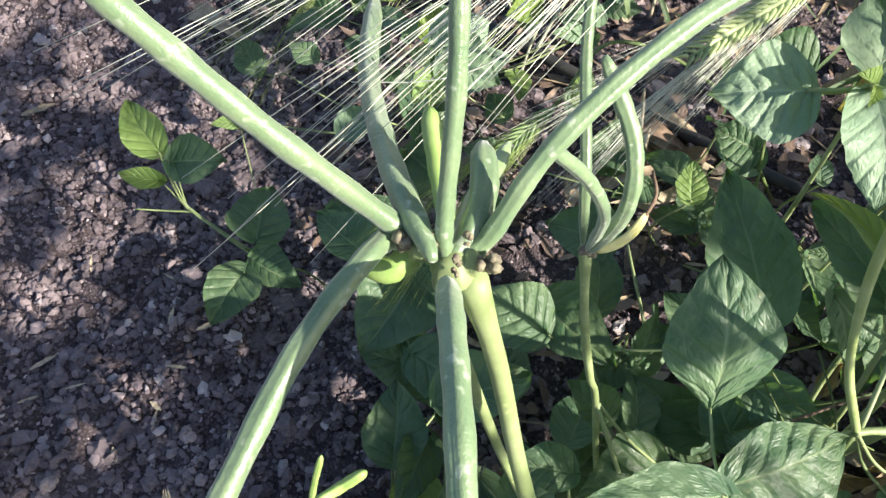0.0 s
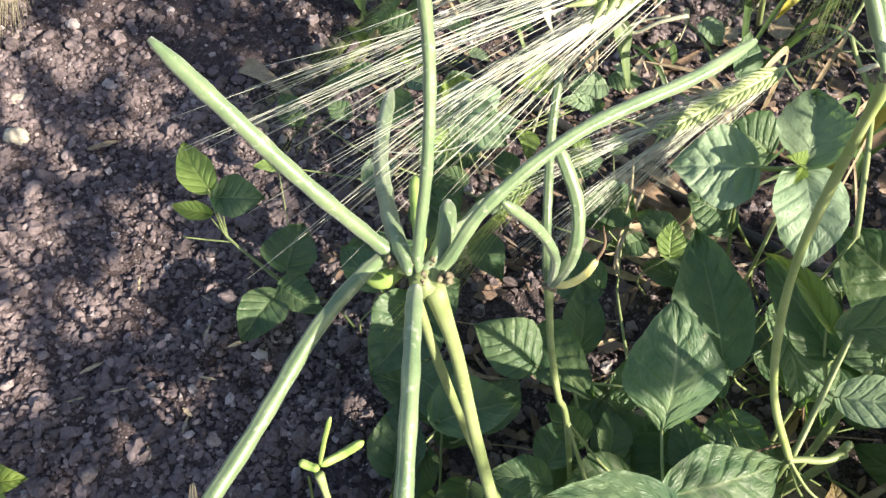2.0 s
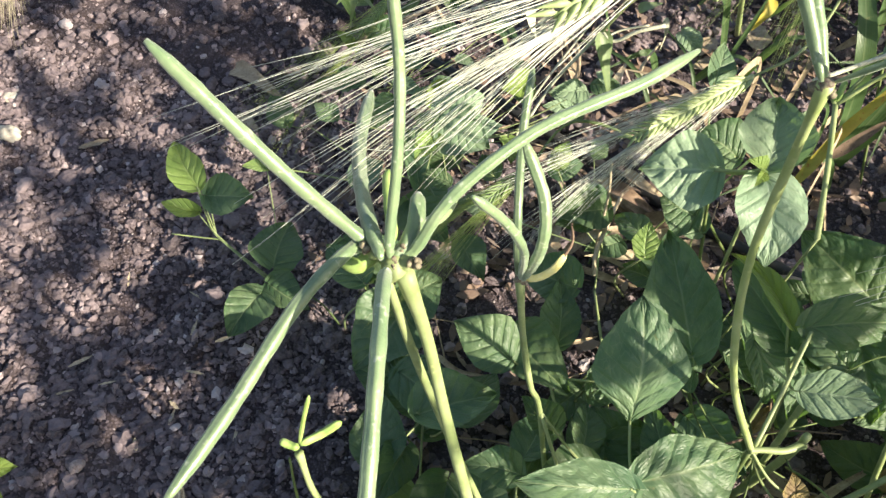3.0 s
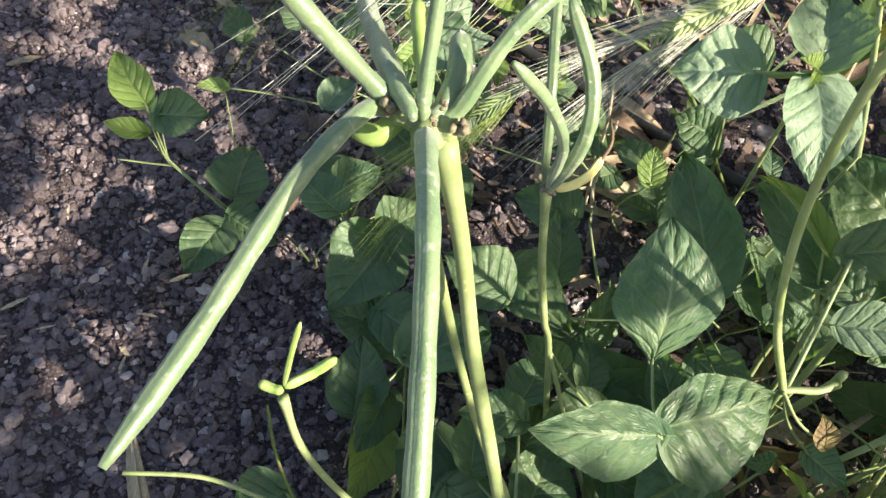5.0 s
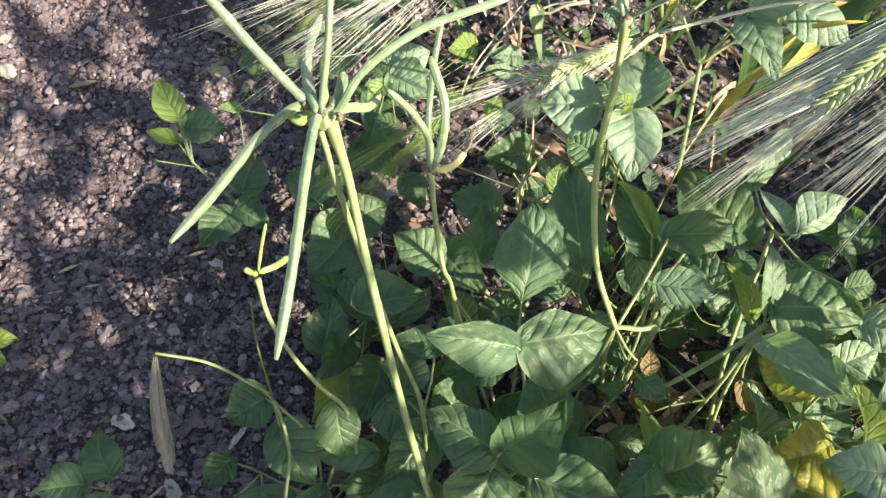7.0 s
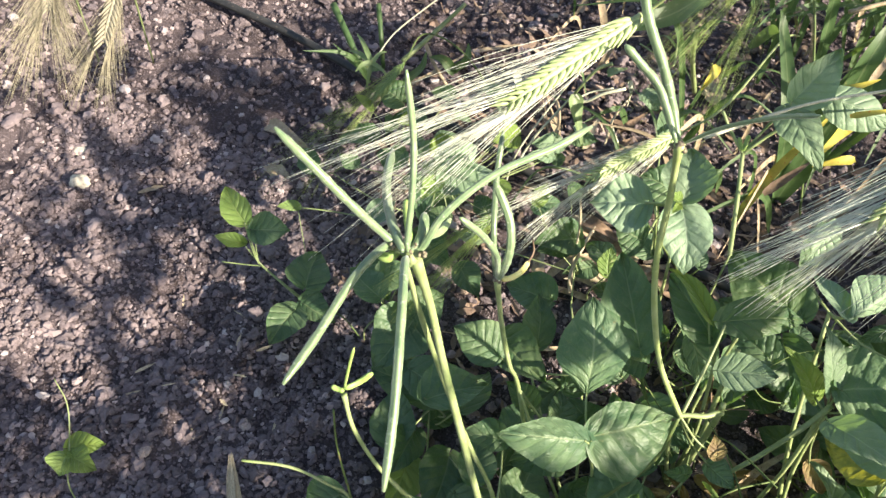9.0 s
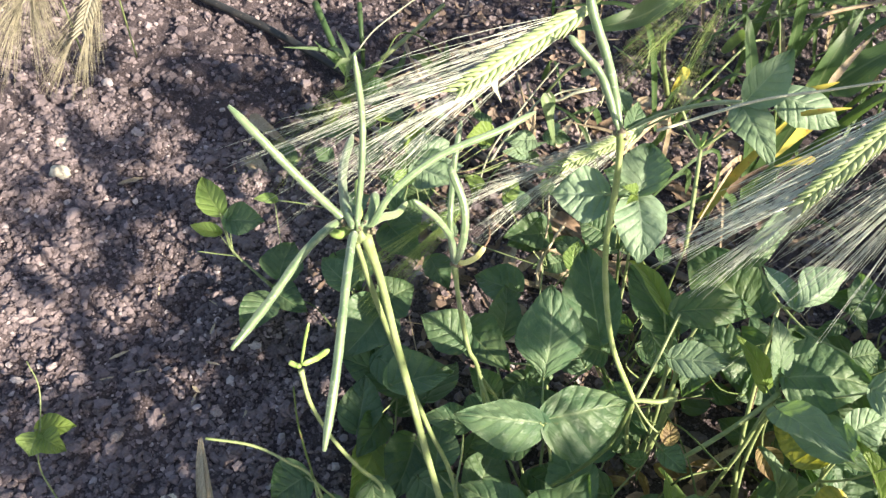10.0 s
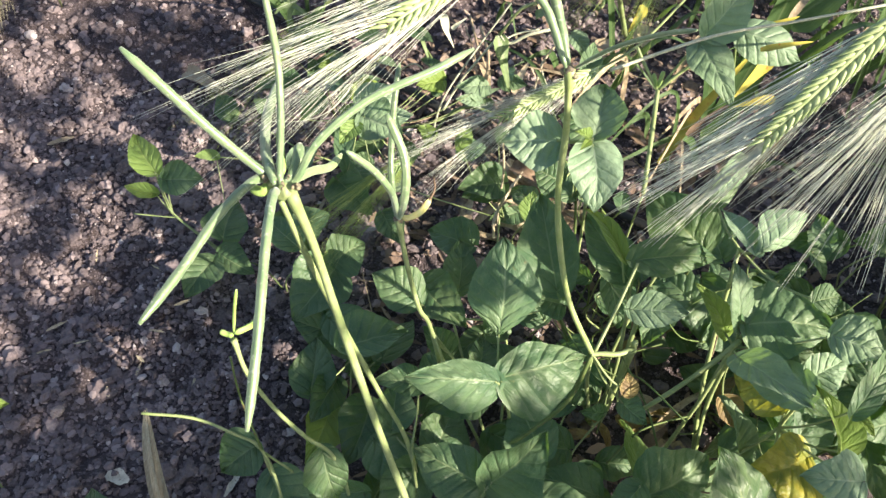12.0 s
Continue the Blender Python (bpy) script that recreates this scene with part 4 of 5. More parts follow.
barley((0.660, 0.720, 0.000), (0.489, 0.885, 0.420), (0.424, 0.741, 0.410), 0.0244, 0.253, "green barley ear with fine bluish awns", aim=(0.297, 0.526, 0.360), spread=0.2, green=True, pairs=9, awns=6)
barley((0.140, 0.860, 0.000), (-0.071, 0.848, 0.150), (-0.114, 0.756, 0.140), 0.0183, 0.224, "low green barley ear near the soil", aim=(-0.253, 0.599, 0.060), spread=0.22, green=True, pairs=14, awns=3)
barley((-0.620, 0.950, 0.000), (-0.422, 0.644, 0.400), (-0.403, 0.540, 0.390), 0.0292, 0.082, "barley ear hanging over bare soil", aim=(-0.432, 0.492, 0.330), spread=0.30, pairs=10, awns=9, thick=0.00030, bristle=straw_grey)
barley((-0.720, 0.920, 0.000), (-0.512, 0.656, 0.420), (-0.482, 0.569, 0.410), 0.0305, 0.109, "barley ear hanging over bare soil", aim=(-0.473, 0.472, 0.360), spread=0.50, pairs=12, awns=12, thick=0.00030, bristle=straw_grey)
stem(silvery, [(0.096, 0.229, 0.600), (0.085, 0.227, 0.575), (0.070, 0.222, 0.560), (0.049, 0.221, 0.550), (0.020, 0.227, 0.540)], 0.0004, 0.0002, awn_mat, name="awn", n=24)

# ---- low leaves under the canopy ----
rng = random.Random(11)
def low_leaves(count, x0, x1, y0, y1, z0, z1, small=0.055, large=0.09, young=0.04):
    """Smaller shaded leaves that fill the plants' lower storey."""
    for _ in range(count):
        x, y, z = rng.uniform(x0, x1), rng.uniform(y0, y1), rng.uniform(z0, z1)
        if (x - 0.46) ** 2 + (y - 0.18) ** 2 < 0.006 and z > 0.06:
            continue
        if (x - 0.17) ** 2 + (y - 0.34) ** 2 < 0.0035 or x < 0.02 + 0.10 * max(0, y - 0.15):
            continue
        a, size = rng.uniform(0, 6.283), rng.uniform(small, large)
        owner = min((bean[q] for q in "ABCDG"), key=lambda p: (p.location - Vector((x, y, 0))).length)
        tip = (x + size * math.cos(a), y + size * math.sin(a), z + rng.uniform(-0.03, 0.02))
        leaf(owner, (x, y, z), tip, size * rng.uniform(0.62, 0.88), leaf_young if rng.random() < young else leaf_leaf, roll=rng.uniform(-40, 40), stalk=False)
        if rng.random() < 0.7:
            stem(owner, [(x, y, z), (x + rng.uniform(-0.03, 0.03), y + rng.uniform(-0.03, 0.03), z * 0.5), (x + rng.uniform(-0.05, 0.05), y + rng.uniform(-0.05, 0.05), 0.0)], 0.0011, 0.0015, stem_dark if rng.random() < 0.5 else stem_green, name="petiole", n=8)


low_leaves(85, 0.02, 0.78, -0.12, 0.22, 0.05, 0.17)
low_leaves(40, 0.30, 0.85, 0.18, 0.42, 0.04, 0.17)
low_leaves(16, 0.36, 0.85, 0.00, 0.45, 0.10, 0.25, 0.028, 0.055, 0.12)
low_leaves(26, 0.60, 0.88, 0.00, 0.45, 0.10, 0.25, 0.028, 0.055, 0.12)
rt = random.Random(19)
for _ in range(26):
    x, y, z = rt.uniform(0.34, 0.62), rt.uniform(0.06, 0.36), rt.uniform(0.02, 0.20)
    a, n, up = rt.uniform(0, 6.283), rt.uniform(0.05, 0.13), rt.uniform(-0.2, 0.9)
    owner = C if x < 0.45 else D
    p, q = Vector((x, y, z)), Vector((x + n * math.cos(a), y + n * math.sin(a), max(0.01, z + n * up)))
    m = (p + q) / 2 + Vector((rt.uniform(-0.015, 0.015), rt.uniform(-0.015, 0.015), rt.uniform(-0.01, 0.015)))
    stem(owner, [p, m, q], rt.uniform(0.0008, 0.0017), rt.uniform(0.0006, 0.0012), rt.choice((stem_dark, stem_dark, stem_dark, stem_dark, husk)), name="stalk", n=8)
for _ in range(22):
    x, y, z, a, n = rt.uniform(0.34, 0.60), rt.uniform(0.06, 0.34), rt.uniform(0.01, 0.10), rt.uniform(0, 6.283), rt.uniform(0.025, 0.05)
    leaf(C if x < 0.45 else D, (x, y, z), (x + n * math.cos(a), y + n * math.sin(a), z + rt.uniform(-0.01, 0.02)), n * rt.uniform(0.25, 0.6), leaf_brown, roll=rt.uniform(-60, 60), fold=0.5, stalk=False)
low_leaves(24, 0.60, 1.0, 0.20, 0.60, 0.04, 0.22, 0.035, 0.08, 0.06)
low_leaves(26, 0.22, 0.55, 0.30, 0.55, 0.04, 0.18, 0.03, 0.06, 0.1)
low_leaves(14, 0.03, 0.30, 0.20, 0.32, 0.03, 0.10)
for _ in range(34):
    x, y, a, size = rng.uniform(-0.13, 0.26), rng.uniform(0.52, 0.84), rng.uniform(0, 6.283), rng.uniform(0.030, 0.058)
    z = rng.uniform(0.04, 0.20)
    leaf(bean["L"], (x, y, z), (x + size * math.cos(a), y + size * math.sin(a), z + rng.uniform(-0.01, 0.02)), size * rng.uniform(0.6, 0.85), rng.choice((leaf_leaf, leaf_leaf, leaf_pale, leaf_young)), roll=rng.uniform(-20, 20))

# ---- grass among the plants ----
def grass_clump(root, label):
    return thing("grass_clump", root, label, "grass", "grass clumps")


clump_p = grass_clump((0.620, 0.750, 0.000), "tuft of dark green barley leaf blades")
clump_q = grass_clump((0.500, 0.620, 0.000), "yellowing grass tuft behind the bean plants")
clump_r = grass_clump((0.050, 1.050, 0.000), "thin grass tuft on the soil beside the hose")
clump_s = grass_clump((0.280, 0.850, 0.000), "bent grass stems over bare soil")
stem(F, [(0.384, 0.358, 0.335), (0.390, 0.420, 0.362), (0.395, 0.473, 0.382)], 0.0027, 0.0025, stem_green)
stem(F, [(0.395, 0.473, 0.382), (0.419, 0.481, 0.41), (0.439, 0.484, 0.43)], 0.0022, 0.0016, stem_green)
stem(F, [(0.395, 0.473, 0.382), (0.377, 0.489, 0.4), (0.362, 0.498, 0.42)], 0.0022, 0.0016, stem_green)
pod(F, [(0.395, 0.474, 0.383), (0.396, 0.480, 0.392), (0.398, 0.486, 0.399)], 0.0032, pod_young, 1)
pod(F, [(0.394, 0.474, 0.383), (0.390, 0.479, 0.391), (0.387, 0.484, 0.396)], 0.0026, pod_young, 1)
blade(clump_q, [(0.629, 0.722, 0.300), (0.676, 0.742, 0.340), (0.731, 0.760, 0.380)], 0.0584, blade_green)
blade(clump_q, [(0.558, 0.689, 0.300), (0.589, 0.677, 0.330), (0.621, 0.687, 0.340)], 0.0149, blade_yellow)
stem(clump_q, [(0.601, 0.822, 0.350), (0.660, 0.842, 0.360), (0.737, 0.858, 0.380)], 0.0035, 0.0027, blade_dry)
blade(clump_q, [(0.611, 0.690, 0.330), (0.640, 0.728, 0.350), (0.674, 0.768, 0.370)], 0.0093, blade_dry)
blade(clump_p, [(0.620, 0.750, 0.000), (0.552, 0.734, 0.220), (0.528, 0.834, 0.300), (0.512, 0.846, 0.330)], 0.0237, blade_green)
blade(clump_p, [(0.620, 0.750, 0.000), (0.615, 0.724, 0.250), (0.616, 0.730, 0.350), (0.647, 0.781, 0.400)], 0.0434, blade_green)
blade(clump_s, [(0.430, 0.900, 0.330), (0.353, 0.798, 0.340), (0.294, 0.764, 0.335), (0.249, 0.767, 0.320)], 0.0349, blade_green)
blade(clump_q, [(0.496, 0.61, 0.1), (0.53, 0.643, 0.18), (0.555, 0.652, 0.25), (0.581, 0.67, 0.3)], 0.014, blade_yellow)
blade(clump_q, [(0.481, 0.47, 0.455), (0.507, 0.467, 0.468), (0.532, 0.475, 0.468)], 0.007, blade_yellow)
stem(clump_q, [(0.305, 0.366, 0.500), (0.409, 0.428, 0.500), (0.495, 0.462, 0.500), (0.595, 0.482, 0.520)], 0.0017, 0.0014, straw_pale)
stem(clump_q, [(0.479, 0.969, 0.050), (0.423, 0.874, 0.200), (0.394, 0.811, 0.300)], 0.0048, 0.0037, stem_green)
stem(clump_s, [(0.202, 0.988, 0.020), (0.218, 0.862, 0.060), (0.217, 0.805, 0.030)], 0.0036, 0.0028, blade_dry)
stem(clump_s, [(0.291, 0.613, 0.050), (0.260, 0.525, 0.100), (0.239, 0.458, 0.120), (0.241, 0.438, 0.100)], 0.0028, 0.0022, straw)
stem(clump_r, [(-0.245, 1.038, 0.120), (-0.193, 0.963, 0.080), (-0.164, 0.945, 0.020)], 0.0072, 0.0055, blade_green)
stem(clump_r, [(-0.157, 1.053, 0.120), (-0.144, 1.001, 0.080), (-0.139, 0.981, 0.020)], 0.0054, 0.0041, blade_green)
blade(clump_r, [(-0.158, 0.935, 0.020), (-0.192, 0.915, 0.100), (-0.270, 0.890, 0.120)], 0.0105, blade_green)
blade(clump_r, [(-0.139, 0.981, 0.020), (-0.177, 0.934, 0.060), (-0.226, 0.944, 0.100)], 0.0144, blade_green)
stem(clump_r, [(-0.086, 0.913, 0.100), (-0.038, 0.974, 0.120), (0.019, 1.024, 0.160)], 0.0050, 0.0038, stem_green)
stem(clump_r, [(-0.055, 0.998, 0.080), (-0.030, 0.958, 0.060), (0.008, 0.928, 0.020)], 0.0041, 0.0031, blade_dry)
blade(clump_r, [(-0.086, 0.923, 0.040), (-0.052, 0.922, 0.080), (-0.045, 0.948, 0.100)], 0.0206, blade_green)
blade(clump_r, [(0.008, 0.972, 0.040), (0.032, 0.961, 0.080), (0.032, 0.986, 0.100)], 0.0233, blade_green)
blade(clump_r, [(0.009, 0.963, 0.040), (-0.015, 0.965, 0.070), (-0.041, 0.957, 0.080)], 0.0209, blade_green)
stem(clump_r, [(-0.243, 1.083, 0.0), (-0.183, 0.977, 0.05), (-0.137, 0.879, 0.12), (-0.093, 0.893, 0.18), (-0.015, 0.926, 0.24)], 0.0017, 0.0012, straw_pale)
for tip in ((-0.171, 0.918, 0.150), (-0.187, 0.903, 0.120), (-0.096, 0.834, 0.120), (-0.139, 0.828, 0.095), (-0.160, 0.840, 0.125), (-0.105, 0.868, 0.155)):
    blade(clump_r, [(-0.132, 0.858, 0.135), tuple((0.45 * p + 0.55 * q for p, q in zip((-0.132, 0.858, 0.150), tip))), tip], 0.009, blade_pale)
stem(clump_s, [(0.130, 0.700, 0.0), (0.145, 0.723, 0.080), (0.189, 0.777, 0.140), (0.240, 0.811, 0.220)], 0.0018, 0.0013, straw_pale)
stem(clump_s, [(0.221, 0.764, 0.170), (0.252, 0.785, 0.180), (0.288, 0.779, 0.200)], 0.0016, 0.0014, straw_pale)
stem(clump_s, [(0.168, 1.008, 0.010), (0.192, 0.877, 0.050), (0.212, 0.785, 0.010)], 0.0013, 0.0011, blade_dry)
blade(clump_s, [(0.082, 0.904, 0.080), (0.098, 0.858, 0.080), (0.117, 0.839, 0.040)], 0.011, blade_pale)
stem(clump_s, [(0.054, 0.855, 0.010), (0.093, 0.801, 0.080), (0.129, 0.808, 0.020)], 0.0015, 0.0012, straw_pale)
stem(clump_s, [(0.390, 1.017, 0.200), (0.410, 0.979, 0.180), (0.413, 0.943, 0.150), (0.404, 0.913, 0.150), (0.369, 0.901, 0.180), (0.341, 0.928, 0.180)], 0.0018, 0.0013, stem_green)
blade(clump_p, [(0.602, 1.124, 0.050), (0.576, 0.978, 0.200), (0.573, 0.891, 0.220)], 0.020, blade_pale)
for base, tip, w in (((0.032, 0.783, 0.10), (0.060, 0.773, 0.10), 0.020), ((0.007, 0.691, 0.12), (0.041, 0.698, 0.14), 0.030), ((-0.050, 0.723, 0.10), (-0.005, 0.703, 0.10), 0.028), ((-0.02, 0.75, 0.11), (-0.055, 0.775, 0.12), 0.030)):
    leaf(bean["L"], base, tip, w, leaf_pale)
blade(clump_q, [(0.517, 0.610, 0.170), (0.548, 0.626, 0.200), (0.574, 0.641, 0.220)], 0.013, husk)
blade(clump_q, [(0.623, 0.631, 0.240), (0.599, 0.628, 0.235), (0.570, 0.627, 0.220)], 0.013, blade_yellow)
blade(clump_q, [(0.576, 0.613, 0.330), (0.562, 0.601, 0.310), (0.539, 0.581, 0.280)], 0.02, blade_yellow)
blade(clump_q, [(0.464, 0.862, 0.200), (0.453, 0.841, 0.190), (0.446, 0.842, 0.160)], 0.018, blade_yellow)
blade(clump_s, [(0.225, 0.756, 0.200), (0.234, 0.735, 0.170), (0.253, 0.713, 0.120)], 0.026, blade_pale, fold=0.45)
stem(clump_s, [(0.274, 0.765, 0.260), (0.250, 0.757, 0.250), (0.225, 0.756, 0.200)], 0.003, 0.0022, stem_green)
stem(clump_s, [(0.303, 0.757, 0.220), (0.269, 0.751, 0.210), (0.243, 0.751, 0.190), (0.225, 0.756, 0.200)], 0.0028, 0.0022, straw_pale)
stem(clump_s, [(0.147, 0.699, 0.080), (0.171, 0.728, 0.120), (0.199, 0.745, 0.160), (0.225, 0.756, 0.200)], 0.0022, 0.0018, straw_pale)
stem(clump_s, [(0.178, 0.969, 0.060), (0.197, 0.901, 0.050), (0.212, 0.879, 0.030), (0.229, 0.828, 0.010)], 0.0024, 0.0018, blade_dry)
blade(clump_s, [(0.211, 0.879, 0.030), (0.221, 0.846, 0.020), (0.228, 0.807, 0.005)], 0.02, blade_dry)
blade(clump_s, [(0.266, 0.775, 0.060), (0.277, 0.819, 0.060), (0.298, 0.877, 0.050)], 0.016, straw)
stem(clump_s, [(0.304, 0.798, 0.050), (0.318, 0.851, 0.070), (0.338, 0.879, 0.090)], 0.0022, 0.0018, straw)
stem(clump_s, [(0.328, 0.808, 0.050), (0.315, 0.846, 0.060), (0.318, 0.854, 0.070)], 0.002, 0.0016, straw_pale)
blade(clump_s, [(0.331, 0.875, 0.140), (0.337, 0.867, 0.120), (0.340, 0.875, 0.080)], 0.011, straw_pale)
blade(clump_s, [(0.342, 0.857, 0.040), (0.361, 0.871, 0.050), (0.385, 0.897, 0.050)], 0.014, husk)
blade(clump_s, [(0.130, 0.892, 0.120), (0.138, 0.872, 0.100), (0.154, 0.876, 0.060)], 0.016, straw_pale)
blade(clump_s, [(0.147, 0.878, 0.100), (0.159, 0.883, 0.110), (0.172, 0.900, 0.110)], 0.008, straw_pale)
blade(clump_s, [(0.291, 0.887, 0.140), (0.306, 0.886, 0.150), (0.328, 0.908, 0.140)], 0.018, blade_pale)
leaf(bean["L"], (0.209, 0.737, 0.070), (0.167, 0.729, 0.080), 0.026, leaf_pale)
leaf(bean["L"], (0.211, 0.735, 0.070), (0.172, 0.749, 0.090), 0.016, leaf_pale)
leaf(bean["L"], (0.205, 0.752, 0.060), (0.246, 0.780, 0.070), 0.01, leaf_pale)
leaf(bean["L"], (0.354, 0.849, 0.140), (0.383, 0.819, 0.130), 0.04, leaf_pale)
blade(clump_s, [(0.362, 0.583, 0.040), (0.296, 0.555, 0.050), (0.225, 0.526, 0.030)], 0.024, husk)
blade(clump_s, [(0.361, 0.575, 0.030), (0.316, 0.532, 0.020), (0.243, 0.516, 0.020)], 0.022, straw)
stem(clump_s, [(0.238, 0.536, 0.200), (0.246, 0.521, 0.150), (0.246, 0.494, 0.090), (0.255, 0.495, 0.020)], 0.0016, 0.0020, straw)
blade(clump_s, [(0.269, 0.617, 0.050), (0.298, 0.594, 0.060), (0.349, 0.595, 0.020)], 0.026, husk, fold=0.7)
blade(clump_s, [(0.262, 0.644, 0.030), (0.284, 0.603, 0.040), (0.317, 0.590, 0.020)], 0.020, straw, fold=0.7)
blade(clump_s, [(0.295, 0.660, 0.030), (0.317, 0.626, 0.050), (0.355, 0.623, 0.030)], 0.022, blade_dry, fold=0.6)
rg = random.Random(19)
for _ in range(58):
    x, y, a, n = rg.uniform(0.22, 0.98), rg.uniform(0.66, 1.35), rg.uniform(0, 6.283), rg.uniform(0.10, 0.30)
    rise = rg.uniform(0.3, 0.9) * n
    owner = clump_p if x > 0.45 else clump_s
    mat = rg.choice([blade_green, blade_green, blade_green, blade_green, blade_dry, blade_dry, blade_dry])
    blade(owner, [(x, y, 0), (x + 0.35 * n * math.cos(a), y + 0.35 * n * math.sin(a), rise), (x + n * math.cos(a), y + n * math.sin(a), rise * rg.uniform(0.3, 1.1))], rg.uniform(0.005, 0.014), mat)
for _ in range(70):
    x, y, a, n = rg.uniform(0.62, 1.30), rg.uniform(0.85, 1.65), rg.uniform(0, 6.283), rg.uniform(0.25, 0.45)
    rise = rg.uniform(0.5, 0.95) * n
    blade(clump_p, [(x, y, 0), (x + 0.3 * n * math.cos(a), y + 0.3 * n * math.sin(a), rise), (x + 0.8 * n * math.cos(a), y + 0.8 * n * math.sin(a), rise * rg.uniform(0.4, 1.1))], rg.uniform(0.010, 0.020), blade_green)


# ---- barley stand added out of view beside the bean row, for its shade ----
def shade_barley(seed):
    r = random.Random(seed)
    tall = r.uniform(0.72, 0.92)
    lean = r.uniform(-0.1, 0.1)
    top = (lean, r.uniform(-0.06, 0.06), tall)
    plant = barley((0, 0, 0), top, (top[0] - 0.06, top[1] + 0.02, tall - 0.05), 0.018, 0.13, "barley plant added beside the row to cast shade", pairs=7, awns=2)
    for k in range(7):
        h = tall * r.uniform(0.15, 0.85)
        a, n = r.uniform(0, 6.283), r.uniform(0.15, 0.26)
        p = (lean * h / tall, 0, h)
        q = (p[0] + 0.5 * n * math.cos(a), p[1] + 0.5 * n * math.sin(a), h + 0.08)
        e = (p[0] + n * math.cos(a), p[1] + n * math.sin(a), h - r.uniform(0.0, 0.12))
        blade(plant, [p, q, e], r.uniform(0.012, 0.020), blade_green)
    return plant


first = [shade_barley(q) for q in (31, 32, 33, 34)]
rs = random.Random(77)
spots = [(rs.uniform(1.02, 1.55), rs.uniform(-0.12, 0.80)) for _ in range(56)]
spots = [(x, y, 1.0) for x, y in spots if 0.15 < y < 0.28 or y > 0.72]
# squat copies, low enough to shade only the soil at the right
spots += [(rs.uniform(0.98, 1.45), rs.uniform(0.16, 0.38), rs.uniform(0.42, 0.56)) for _ in range(46)]
spots += [(rs.uniform(1.0, 1.35), rs.uniform(0.38, 0.66), rs.uniform(0.27, 0.36)) for _ in range(26)]
for i, (x, y, size) in enumerate(spots):
    m = pose(x, y, 0, 0, 0, rs.uniform(0, 360)) @ Matrix.Diagonal((1, 1, size, 1))
    if i < 4:
        first[i].matrix_basis = m
    else:
        copy_thing(first[i % 4], m)


# ---- made-up shrub out of view, added only to shade soil and leaves ----
def shrub(root, label):
    plant = thing("shrub", root, label, "shrub")
    r = random.Random(4)
    fork = (root[0] - 0.05, root[1] + 0.03, 0.75)
    stem(plant, [root, (root[0] - 0.02, root[1] + 0.02, 0.4), fork], 0.024, 0.016, bark, "trunk", n=16)
    for q in ((1.35, -0.50, 1.10), (1.20, -0.75, 1.15), (1.75, -0.55, 1.45), (2.05, -0.45, 1.40), (1.55, -0.15, 1.30), (1.60, -0.95, 1.25)):
        stem(plant, [(fork[0], fork[1], r.uniform(0.55, 0.75)), ((q[0] + fork[0]) / 2, (q[1] + fork[1]) / 2, (q[2] + 0.75) / 2 + 0.06), q], 0.007, 0.002, bark, "limb", n=12)
    for q in ((0.72, -0.30, 0.42), (0.95, -0.28, 0.52), (0.85, -0.42, 0.46)):
        stem(plant, [(root[0], root[1], r.uniform(0.1, 0.3)), ((q[0] + root[0]) / 2, (q[1] + root[1]) / 2, q[2] + 0.05), q], 0.005, 0.002, bark, "limb", n=12)
    verts, faces, uvs = [], [], []

    across = Vector((SUN_TO.x, SUN_TO.y, SUN_TO.z)) / SUN_TO.z

    def in_gap(p):
        q = (p - across * p.z).xy
        for a, b, e in GAPS:
            if (q - Vector((a, b))).length < e:
                return True
        for a, b, e in RIFTS:
            a, b = Vector(a), Vector(b)
            k = min(1, max(0, (q - a).dot(b - a) / (b - a).length_squared))
            if (q - a.lerp(b, k)).length < e:
                return True
        return False

    def sprig(c, size, count):
        for _ in range(count):
            p = Vector(c) + Vector((r.gauss(0, size), r.gauss(0, size), r.gauss(0, size * 0.8)))
            d = Vector((r.uniform(-1, 1), r.uniform(-1, 1), r.uniform(-0.7, 0.5))).normalized()
            side = d.cross(Vector((r.uniform(-0.6, 0.6), r.uniform(-0.6, 0.6), 1))).normalized()
            n, w = r.uniform(0.045, 0.075), r.uniform(0.016, 0.026)
            if in_gap(p + d * (n / 2)):
                continue
            k = len(verts)
            up = d.cross(side) * 0.008
            for a, b in ((0, 0), (0.35, 1), (0.35, -1), (0.7, 0.7), (0.7, -0.7), (1, 0)):
                verts.append(p + d * n * a + side * w * b + up * abs(b))
                uvs.append((0.5 + b / 2, a))
            faces.extend([(k, k + 1, k + 2), (k + 1, k + 3, k + 4, k + 2), (k + 3, k + 5, k + 4)])

    # leaves are set along the sun's ray from the shade wanted
    for x0, x1, y0, y1, clumps, size, count, h0, h1 in CROWN:
        for _ in range(clumps):
            h = r.uniform(h0, h1)
            c = Vector((r.uniform(x0, x1), r.uniform(y0, y1), 0))
            sprig(c + across * h, size, count)
    ob = part("foliage", mesh_of("foliage", verts, faces, leaf_leaf, uvs), plant)
    tagged(ob, kind="stuff")
    for v in ob.data.vertices:
        v.co -= plant.location
    return plant


